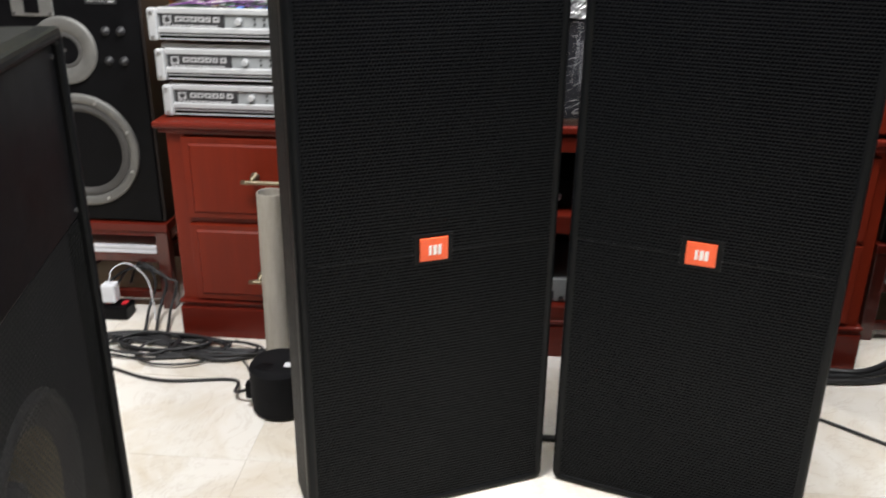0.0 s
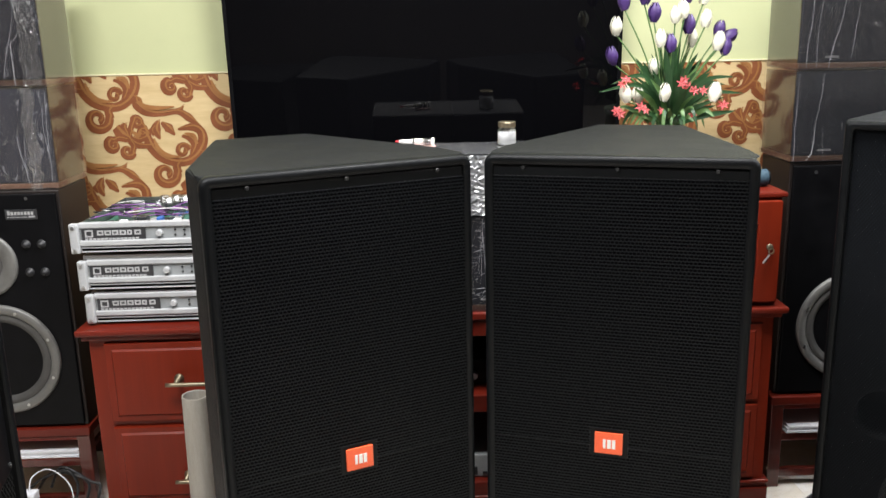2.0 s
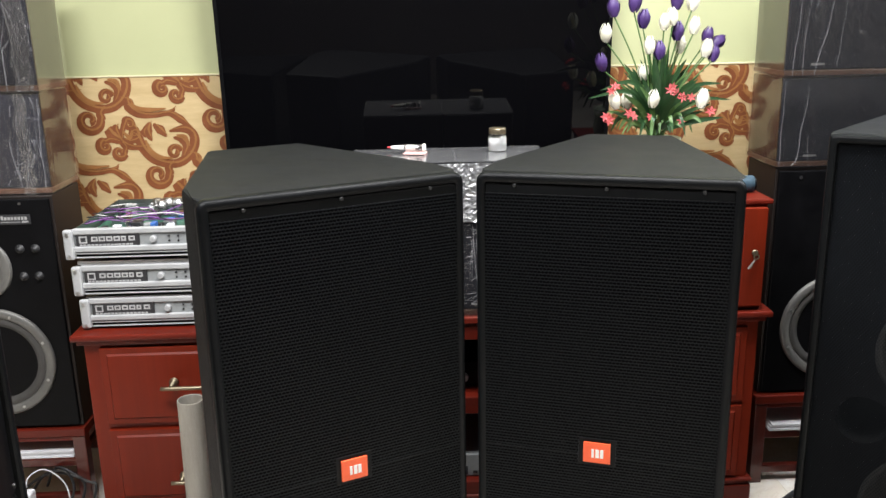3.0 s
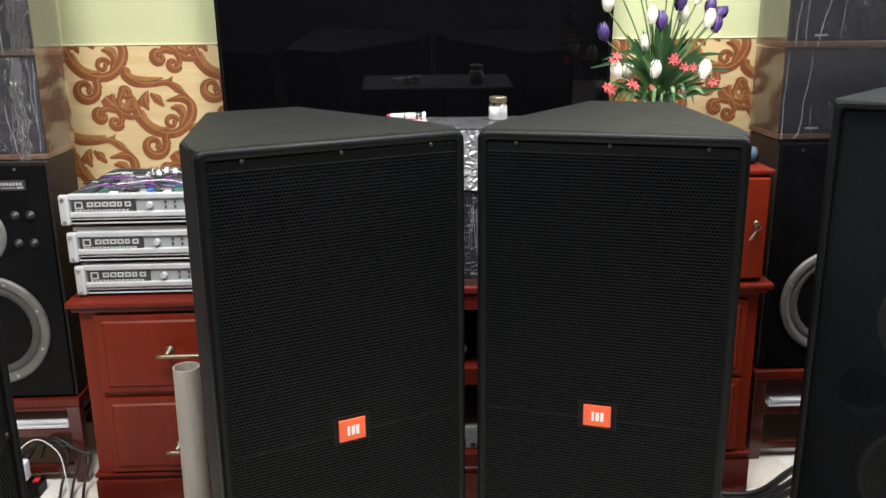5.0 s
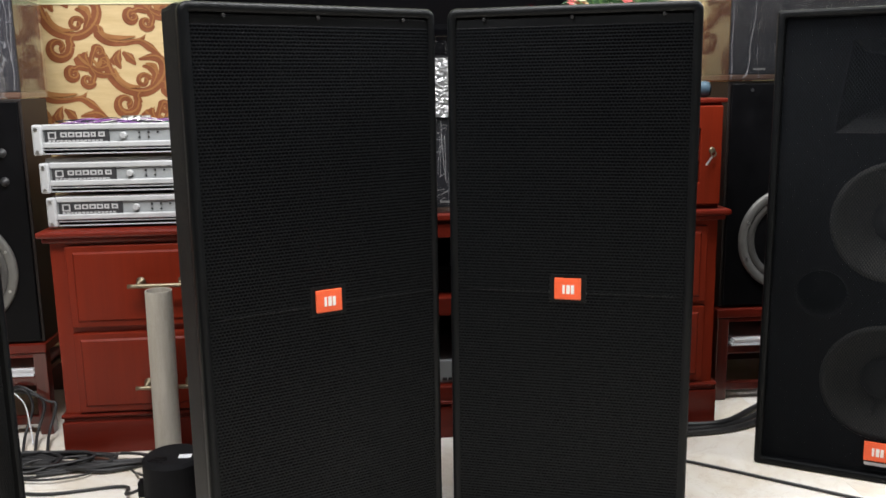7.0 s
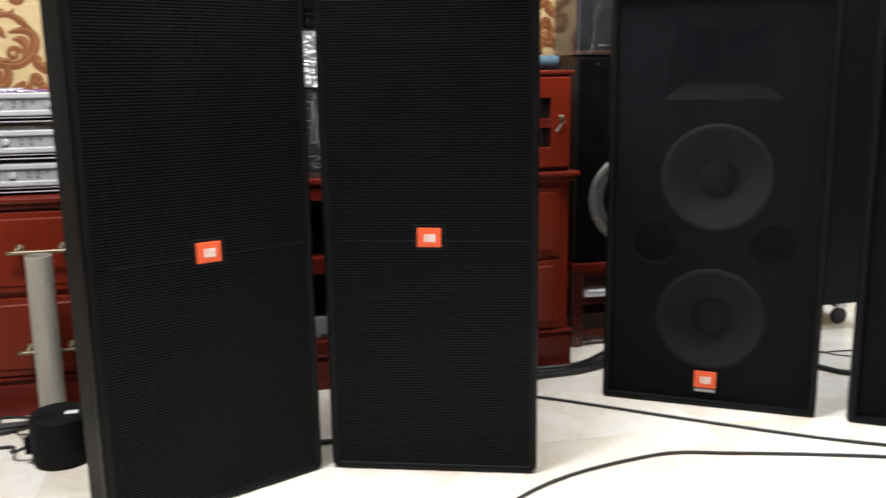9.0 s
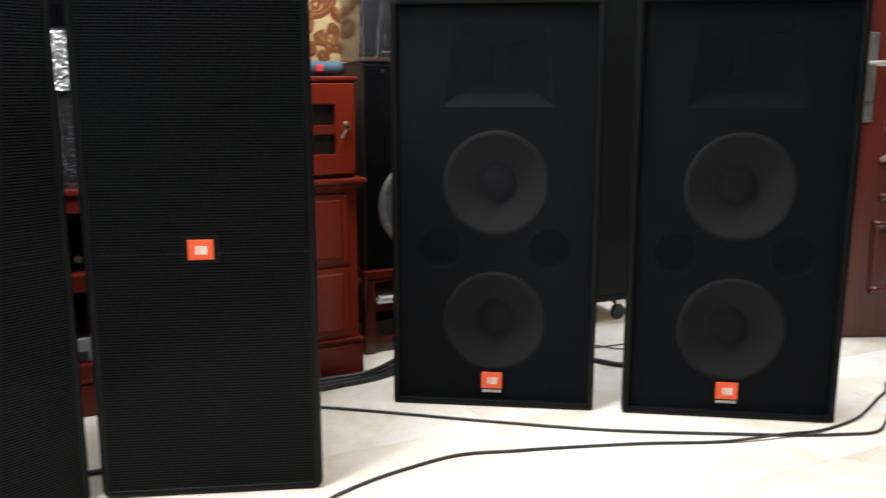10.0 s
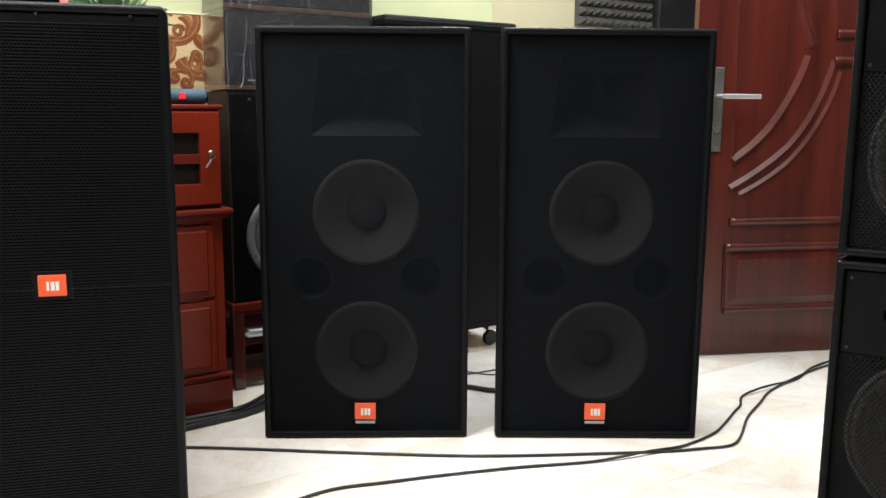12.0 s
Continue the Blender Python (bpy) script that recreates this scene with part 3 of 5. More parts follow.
def cone_loudspeaker(m, width, height, depth, woofers, r, ports, horn_box, badge_at, label, group="", taper=0.1, sheet_material=OPEN_SHEET, cone_material=CONE, sheet_top=None):
    e = thing("loudspeaker", m, label, "loudspeaker", group)
    w, back = width, 0.115
    shell = prism(((0, 0.02), (0, 0.06), (taper, depth), (w - taper, depth), (w, 0.06), (w, 0.02)), 0, height)
    bmesh.ops.delete(shell, geom=[f for f in shell.faces if max(v.co.y for v in f.verts) < 0.021], context="FACES_ONLY")
    part("cabinet", shell, BLACK_PAINT, e)
    part("front_rim", rim(-0.001, w + 0.001, -0.001 + 0.002, height + 0.001, 0.02, 0, 0.04, 0.007), BLACK_FRAME, e)
    # baffle with round openings
    baffle = bmesh.new()
    edge = [baffle.verts.new((x, 0.036, z)) for x, z in ((0.018, 0.018), (w - 0.018, 0.018), (w - 0.018, height - 0.018), (0.018, height - 0.018))]
    edges = [baffle.edges.new((edge[i], edge[(i + 1) % 4])) for i in range(4)]
    for x, z, rr in [(x, z, r) for x, z in woofers] + ports:
        ring = [baffle.verts.new((x + rr * math.cos(2 * math.pi * k / 40), 0.036, z + rr * math.sin(2 * math.pi * k / 40))) for k in range(40)]
        edges += [baffle.edges.new((ring[k], ring[(k + 1) % 40])) for k in range(40)]
    if horn_box:
        x0, x1, z0, z1 = horn_box
        ring = [baffle.verts.new((x, 0.036, z)) for x, z in ((x0, z0), (x1, z0), (x1 - 0.03, z1), (x0 + 0.03, z1))]
        edges += [baffle.edges.new((ring[k], ring[(k + 1) % 4])) for k in range(4)]
    bmesh.ops.triangle_fill(baffle, edges=edges, use_beauty=True)
    part("baffle", baffle, BAFFLE, e)
    for x, z in woofers:
        cone(e, x, z, r, 0.037, cone_material)
    for x, z, rr in ports:
        part("port", lathe(((rr, 0.0), (rr * 0.94, -0.012), (rr * 0.94, -0.12), (0.001, -0.121)), 28, "y"), HORN, e, at=pose(x, 0.036, z), smooth=True)
    if horn_box:
        horn(e, *horn_box, 0.036)
    sheet = bmesh.new()
    sheet.faces.new([sheet.verts.new((x, 0.014, z)) for x, z in ((0.016, 0.016), (w - 0.016, 0.016), (w - 0.016, (sheet_top or height) - 0.016), (0.016, (sheet_top or height) - 0.016))])
    if sheet_top:
        solid = box(0.0205, w - 0.0205, 0.012, 0.034, sheet_top - 0.014, height - 0.021, 0.004)
        if horn_box:
            solid.free()
            solid = rim(0.0205, w - 0.0205, sheet_top - 0.014, height - 0.021, 0.09, 0.012, 0.034, 0.004)
        top_panel = part("horn_panel", solid, GAP_BLACK, e, "solid black horn panel above the grille")
        for x in (0.035, w - 0.035):
            for z in (sheet_top, height - 0.04):
                part("screw", lathe(((0.0045, 0.0), (0.004, 0.003), (0.001, 0.003)), 10, "y"), SCREW, top_panel, at=pose(x, 0.012, z))
        # added lighter ring that paints the reflection along the surround's edge
        for x, z in (woofers if horn_box else ()):
            part("surround_sheen", lathe(((r * 1.04, 0.0), (r * 1.04, 0.006), (r * 1.01, 0.009), (r * 0.98, 0.006), (r * 0.98, 0.0)), 48, "y"), SURROUND_SHEEN, e, "thin grey ring added for the sheen on the surround's edge", at=pose(x, 0.034, z), smooth=True)
    part("grille", sheet, sheet_material, e, "see-through black perforated steel grille")
    if badge_at:
        x, z = badge_at
        badge(e, x, 0.013, z, 0.064, 0.052)
        part("series_plate", box(x - 0.03, x + 0.03, 0.008, 0.013, z - 0.039, z - 0.031, 0.001), PRINT, e, "tiny pale plate under the badge")
    return e


DOUBLE = dict(width=0.62, height=1.237, depth=0.5, woofers=((0.312, 0.697), (0.312, 0.266)), r=0.16,
              ports=[(0.143, 0.496, 0.066), (0.477, 0.496, 0.066)], horn_box=(0.15, 0.482, 0.925, 1.16), badge_at=(0.307, 0.084))
cone_loudspeaker(on_line((1.086, 2.129), (1.612, 1.802)), label="tall black loudspeaker, two woofers behind its grille, by the cabinet", group="double-woofer loudspeakers", **DOUBLE)
cone_loudspeaker(on_line((1.686, 1.751), (2.206, 1.409)), label="tall black loudspeaker, two woofers behind its grille, before the door", group="double-woofer loudspeakers", **DOUBLE)
# the one close to the walk, facing inwards
cone_loudspeaker(on_line((-0.498, 0.953), (-0.608, 1.440)) @ pose(-0.12, 0, 0), width=0.62, height=1.072, depth=0.45, woofers=((0.28, 0.42),), r=0.2,
                 ports=[(0.08, 0.10, 0.045), (0.54, 0.10, 0.045)], horn_box=None, badge_at=None,
                 label="black loudspeaker with one large woofer behind a coarse grille, turned inwards", taper=0.08, sheet_material=COARSE, cone_material=TAN_CONE, sheet_top=0.79)
STACKED = dict(width=0.5, height=0.655, depth=0.42, woofers=((0.25, 0.235),), r=0.2, ports=[], horn_box=(0.13, 0.37, 0.48, 0.6), badge_at=None, taper=0.07, group="stacked loudspeakers", sheet_material=COARSE, sheet_top=0.445)
stack_m = on_line((2.046, 0.895), (2.251, 0.440))
cone_loudspeaker(stack_m, label="black single-woofer loudspeaker on the floor under another", **STACKED)
cone_loudspeaker(stack_m @ pose(0, 0, 0.667), label="black single-woofer loudspeaker stacked on another", **STACKED)

# tall black case on castors behind the pair
case = thing("speaker_case", pose(1.762, 2.56, 0), "tall black speaker case on steel castors behind the loudspeakers", "case")
part("body", box(0, 0.62, 0, 0.47, 0.1, 1.35, 0.012), BLACK_FRAME, case)
part("lid_band", box(-0.004, 0.624, -0.004, 0.474, 1.31, 1.335, 0.004), BLACK_FRAME, case)
part("base_band", box(-0.004, 0.624, -0.004, 0.474, 0.102, 0.13, 0.004), BLACK_FRAME, case)
for x, y in ((0.07, 0.06), (0.55, 0.06), (0.07, 0.36), (0.55, 0.36)):
    castor = part("castor", lathe(((0.001, -0.012), (0.03, -0.012), (0.034, -0.006), (0.034, 0.006), (0.03, 0.012), (0.001, 0.012)), 20, "y"), RUBBER, case, at=pose(x, y, 0.035))
    part("fork", box(-0.022, 0.022, -0.02, 0.02, 0.036, 0.066, 0.004), STEEL, castor, "bright steel fork")


# ---- wooden cabinets ----
def raised_panel(parent, name, x0, x1, z0, z1, y, material):
    p = part(name, box(x0, x1, y, y + 0.018, z0, z1, 0.003), material, parent)
    made = bmesh.new()
    a = [made.verts.new((x, y, z)) for x, z in ((x0 + 0.02, z0 + 0.018), (x1 - 0.02, z0 + 0.018), (x1 - 0.02, z1 - 0.018), (x0 + 0.02, z1 - 0.018))]
    b = [made.verts.new((x, y - 0.005, z)) for x, z in ((x0 + 0.025, z0 + 0.023), (x1 - 0.025, z0 + 0.023), (x1 - 0.025, z1 - 0.023), (x0 + 0.025, z1 - 0.023))]
    for i in range(4):
        made.faces.new((a[i], a[(i + 1) % 4], b[(i + 1) % 4], b[i]))
    made.faces.new(b)
    part("raised_field", made, material, p)
    return p


def bar_handle(parent, x0, x1, z, y):
    h = part("handle", tube(((x0, y - 0.035, z), ((x0 + x1) / 2, y - 0.035, z), (x1, y - 0.035, z)), 0.006, 10, 4), BRASS, parent, "dull brass bar handle")
    for x in (x0 + 0.03, x1 - 0.03):
        part("rosette", lathe(((0.014, 0.0), (0.013, 0.005), (0.007, 0.008), (0.006, 0.035), (0.001, 0.036)), 20, "y"), BRASS, h, at=pose(x, y, z + 0.006), smooth=True)


def moulding(parent, x0, x1, y0, y1, z, tall, out, name="moulding"):
    bm = box(x0 - out, x1 + out, y0 - out, y1, z + tall * 0.45, z + tall, 0.006)
    box(x0 - out * 0.55, x1 + out * 0.55, y0 - out * 0.55, y1, z, z + tall * 0.46, 0.004, bm=bm)
    part(name, bm, REDWOOD_H, parent)


chest = thing("drawer_cabinet", pose(-0.885, 2.445, 0), "red-stained wooden drawer cabinet with brass handles carrying the amplifiers", "cabinet")
part("body", box(0, 0.56, 0, 0.5, 0.0, 0.64, 0.004), REDWOOD, chest)
moulding(chest, 0.0, 0.56, 0.0, 0.5, 0.638, 0.034, 0.028, "top")
moulding(chest, 0.002, 0.558, 0.002, 0.5, 0.1, 0.024, 0.014, "base_moulding")
part("plinth", box(-0.01, 0.57, -0.012, 0.5, 0.0, 0.1, 0.004), REDWOOD_H, chest)
for z0, z1, zh in ((0.388, 0.628, 0.515), (0.13, 0.37, 0.212)):
    d = raised_panel(chest, "drawer", 0.045, 0.53, z0, z1, -0.012, REDWOOD)
    bar_handle(d, 0.222, 0.40, zh, -0.02)

console = thing("tv_console", pose(-0.32, 2.42, 0), "low red wooden television console with open shelves", "cabinet")
part("top", box(0, 1.05, -0.01, 0.56, 0.672, 0.694, 0.005), REDWOOD_H, console)
part("back", box(0, 1.05, 0.54, 0.555, 0.06, 0.672), DARKWOOD, console)
for x in (0.0, 0.33, 0.72, 1.02):
    part("upright", box(x, x + 0.03, 0.0, 0.54, 0.06, 0.672, 0.003), DARKWOOD, console)
part("shelf", box(0.03, 1.02, 0.004, 0.54, 0.385, 0.438, 0.003), REDWOOD_H, console)
part("bottom_board", box(0.0, 1.05, 0.0, 0.54, 0.11, 0.162, 0.004), REDWOOD_H, console)
moulding(console, 0.002, 1.048, 0.006, 0.5, 0.098, 0.02, 0.012, "base_moulding")
part("plinth", box(0.0, 1.05, -0.004, 0.5, 0.0, 0.1, 0.004), REDWOOD_H, console)
part("apron", box(0.0, 1.05, -0.002, 0.018, 0.622, 0.672, 0.003), REDWOOD_H, console)
deck = thing("cassette_deck", pose(0.02, 2.45, 0.1625), "grey metal audio deck on the lower console shelf", "audio deck")
part("body", box(0, 0.36, 0.008, 0.3, 0.0, 0.072, 0.003), AMP_GREY, deck)
part("front_panel", box(-0.002, 0.362, 0.0, 0.01, 0.001, 0.074, 0.003), AMP_GREY, deck)
part("cassette_door", box(0.13, 0.2, -0.003, 0.001, 0.008, 0.036, 0.002), AMP_BLACK, deck, "dark cassette window")
for k in range(5):
    part("key", box(0.215 + 0.018 * k, 0.229 + 0.018 * k, -0.004, 0.001, 0.012, 0.02, 0.001), AMP_BLACK, deck)
receiver = thing("receiver", pose(0.03, 2.5, 0.4385), "black receiver on the upper console shelf", "receiver")
part("body", box(0, 0.34, 0.01, 0.28, 0.004, 0.083, 0.004), GAP_BLACK, receiver)
part("front_panel", box(0, 0.34, 0.0, 0.012, 0.004, 0.083, 0.003), GAP_BLACK, receiver)
part("knob", lathe(((0.012, 0.0), (0.011, 0.014), (0.001, 0.014)), 16, "y"), AMP_GREY, receiver, "small grey knob", at=pose(0.185, 0.0, 0.034))
for x in (0.03, 0.31):
    part("foot", box(x - 0.01, x + 0.01, 0.03, 0.05, 0.0, 0.006), RUBBER, receiver)

cab = thing("glazed_cabinet", pose(0.735, 2.43, 0), "red-stained wooden cabinet with a small glazed door and key", "cabinet")
CW = 0.345
part("lower_body", box(0, CW, 0, 0.52, 0.0, 0.66, 0.004), REDWOOD, cab)
part("upper_body", box(0.0, CW, 0.005, 0.5, 0.685, 1.0, 0.004), REDWOOD, cab)
moulding(cab, 0.0, CW, 0.0, 0.52, 0.652, 0.034, 0.03, "waist_moulding")
part("top", box(-0.008, CW + 0.012, -0.006, 0.51, 1.0, 1.014, 0.004), REDWOOD_H, cab)
moulding(cab, 0.002, CW - 0.002, 0.002, 0.5, 0.115, 0.024, 0.016, "base_moulding")
part("plinth", box(-0.01, CW + 0.012, -0.012, 0.52, 0.0, 0.115, 0.004), REDWOOD_H, cab)
raised_panel(cab, "lower_door", 0.03, CW - 0.035, 0.15, 0.385, -0.012, REDWOOD)
raised_panel(cab, "lower_drawer", 0.03, CW - 0.035, 0.40, 0.635, -0.012, REDWOOD)
door = part("glazed_door", rim(0.03, CW - 0.005, 0.70, 0.992, 0.066, -0.016, 0.004, 0.003), REDWOOD, cab)
part("pane", box(0.09, CW - 0.06, -0.004, -0.001, 0.765, 0.93), GLASS_DARK, door, "dark glass pane")
part("glazing_bar", box(0.09, CW - 0.065, -0.012, 0.0, 0.83, 0.86, 0.002), REDWOOD_H, door)
part("lock", lathe(((0.0095, 0.0), (0.009, 0.003), (0.004, 0.004), (0.001, 0.004)), 20, "y"), BRASS, door, "small chrome lock", at=pose(CW - 0.036, -0.017, 0.862), smooth=True)
key = box(-0.0018, 0.0018, -0.001, 0.001, -0.038, -0.009, bm=lathe(((0.009, -0.001), (0.009, 0.001), (0.0055, 0.001), (0.0055, -0.001), (0.009, -0.001)), 16, "y"))
part("key", key, BRASS, door, "small hanging key", at=pose(CW - 0.034, -0.026, 0.852, 0, 25, 0))
part("key", box(-0.0025, 0.0025, -0.001, 0.001, -0.034, -0.004, 0.0005), CHROME, door, "small hanging key", at=pose(CW - 0.038, -0.029, 0.846, 0, 35, 0))


# ---- wooden stools ----
def stool(m, w, d, label, top_z):
    e = thing("stool", m, label, "stool", "stools under the hi-fi speakers")
    part("seat", box(0, w, 0, d, top_z - 0.03, top_z, 0.004), REDWOOD_H, e)
    part("apron", box(0.02, w - 0.02, 0.006, 0.026, top_z - 0.046, top_z - 0.03, 0.003), REDWOOD_H, e)
    part("apron", box(0.02, w - 0.02, d - 0.026, d - 0.006, top_z - 0.075, top_z - 0.03, 0.003), REDWOOD_H, e)
    for x in (0.004, w - 0.044):
        for y in (0.004, d - 0.044):
            part("leg", box(x, x + 0.04, y, y + 0.04, 0.0, top_z - 0.03, 0.003), DARKWOOD, e)
    for z in (0.032, 0.16):
        part("stretcher", box(0.04, w - 0.04, 0.012, 0.034, z, z + 0.028, 0.003), DARKWOOD, e)
    part("lower_shelf", box(0.04, w - 0.04, 0.036, d - 0.04, 0.17, 0.186, 0.002), DARKWOOD, e)
    return e


stool(pose(-1.44, 2.6, 0), 0.46, 0.38, "low red wooden stool with papers on its rail", 0.298)
stool(pose(1.168, 2.61, 0), 0.46, 0.38, "low dark red wooden stool with papers on its rail", 0.318)
for x, z, w in ((-1.375, 0.186, 0.345), (1.225, 0.186, 0.34)):
    paper = thing("paper_stack", pose(x, 2.614, z + 0.003), "stack of loose white papers on the stool's shelf", "paper")
    for k in range(3):
        part("sheet", box(0.004 * (k % 3), w + 0.003 * (k % 2), 0.003 * (k % 2), 0.24, 0.008 * k + 0.0004, 0.008 * k + 0.008, 0.001), PAPER, paper)


# ---- hi-fi speakers on the stools ----
def hifi_speaker(m, w, label, mid_shift, plain=False):
    e = thing("hifi_speaker", m, label, "loudspeaker", "hi-fi speakers on the stools")
    h, cx = 0.742, w / 2
    part("cabinet", box(0, w, 0.012, 0.225, 0, h, 0.003), BROWNWOOD, e)
    part("baffle", box(0.008, w - 0.008, 0.0, 0.014, 0.008, h - 0.008, 0.003), GAP_BLACK, e)
    ring = part("woofer_ring", lathe(((0.174, 0.0), (0.174, 0.008), (0.168, 0.012), (0.15, 0.011), (0.144, 0.004), (0.144, 0.0)), 56, "y"), SILVER, e, "grey metal woofer ring", at=pose(cx, 0.0, 0.228), smooth=True)
    for k in range(8):
        part("bolt", lathe(((0.0045, 0.0), (0.0045, 0.003), (0.001, 0.003)), 8, "y"), STEEL, ring, at=pose(0.159 * math.cos(k * math.pi / 4 + 0.4), -0.011, 0.159 * math.sin(k * math.pi / 4 + 0.4)))
    part("woofer", lathe(((0.144, 0.004), (0.136, 0.008), (0.126, 0.006), (0.12, 0.0), (0.05, -0.04), (0.04, -0.02), (0.02, -0.012), (0.001, -0.01)), 48, "y"), GREYCONE, e, "dark grey woofer cone", at=pose(cx, -0.001, 0.228), smooth=True)
    mx = cx + mid_shift
    part("midrange_ring", lathe(((0.098, 0.0), (0.098, 0.007), (0.09, 0.01), (0.056, 0.004), (0.05, -0.001)), 44, "y"), SILVER, e, "grey metal midrange ring", at=pose(mx, 0.0, 0.527), smooth=True)
    part("midrange", lathe(((0.052, -0.001), (0.044, 0.004), (0.03, -0.012), (0.016, -0.004), (0.001, 0.0)), 32, "y"), GREYCONE, e, at=pose(mx, -0.001, 0.527), smooth=True)
    s = 1
    if plain:
        part("screw", lathe(((0.005, 0.0), (0.005, 0.003), (0.001, 0.003)), 10, "y"), STEEL, e, at=pose(0.075, 0.0, h - 0.028))
        return e
    horn_x = cx - s * 0.088
    part("tweeter_plate", box(horn_x - 0.062, horn_x + 0.062, -0.008, 0.001, 0.622, 0.73, 0.004), SILVER, e, "pale grey tweeter plate")
    for x in (-0.053, 0.053):
        for z in (0.631, 0.721):
            part("screw", lathe(((0.004, 0.0), (0.004, 0.002), (0.001, 0.002)), 10, "y"), SCREW, e, at=pose(horn_x + x, -0.008, z))
    part("tweeter_slot", box(horn_x - 0.022, horn_x + 0.022, -0.0095, -0.006, 0.632, 0.72, 0.003), GAP_BLACK, e)
    lx = cx + s * 0.115
    part("name_plate", box(lx - 0.046, lx + 0.046, -0.003, 0.001, 0.66, 0.69, 0.001), AMP_BLACK, e, "black plate with pale print")
    bars = bmesh.new()
    for k in range(8):
        box(lx - 0.038 + k * 0.0097, lx - 0.0315 + k * 0.0097, -0.0042, -0.002, 0.6745, 0.6835 if k else 0.686, bm=bars)
    box(lx - 0.04, lx + 0.018, -0.0042, -0.002, 0.667, 0.6685, bm=bars)
    box(lx + 0.022, lx + 0.04, -0.0042, -0.002, 0.666, 0.6705, bm=bars)
    part("print", bars, PRINT, e)
    for k in range(2):
        for j in range(2):
            part("control_knob", lathe(((0.014, 0.0), (0.013, 0.004), (0.007, 0.006), (0.006, 0.014), (0.001, 0.014)), 16, "y"), RUBBER, e, at=pose(lx + 0.002 + 0.045 * j, 0.0, 0.585 - 0.085 * k), smooth=True)
    part("screw", lathe(((0.004, 0.0), (0.004, 0.003), (0.001, 0.003)), 10, "y"), STEEL, e, at=pose(lx + 0.02, 0.0, 0.722))
    return e


hifi_speaker(pose(-1.438, 2.605, 0.3), 0.452, "black hi-fi speaker with silver-ringed woofer in brown veneer, on a stool", -0.012)
hifi_speaker(pose(1.182, 2.625, 0.32), 0.45, "black hi-fi speaker with silver-ringed woofer, on the other stool", 0.05, True)


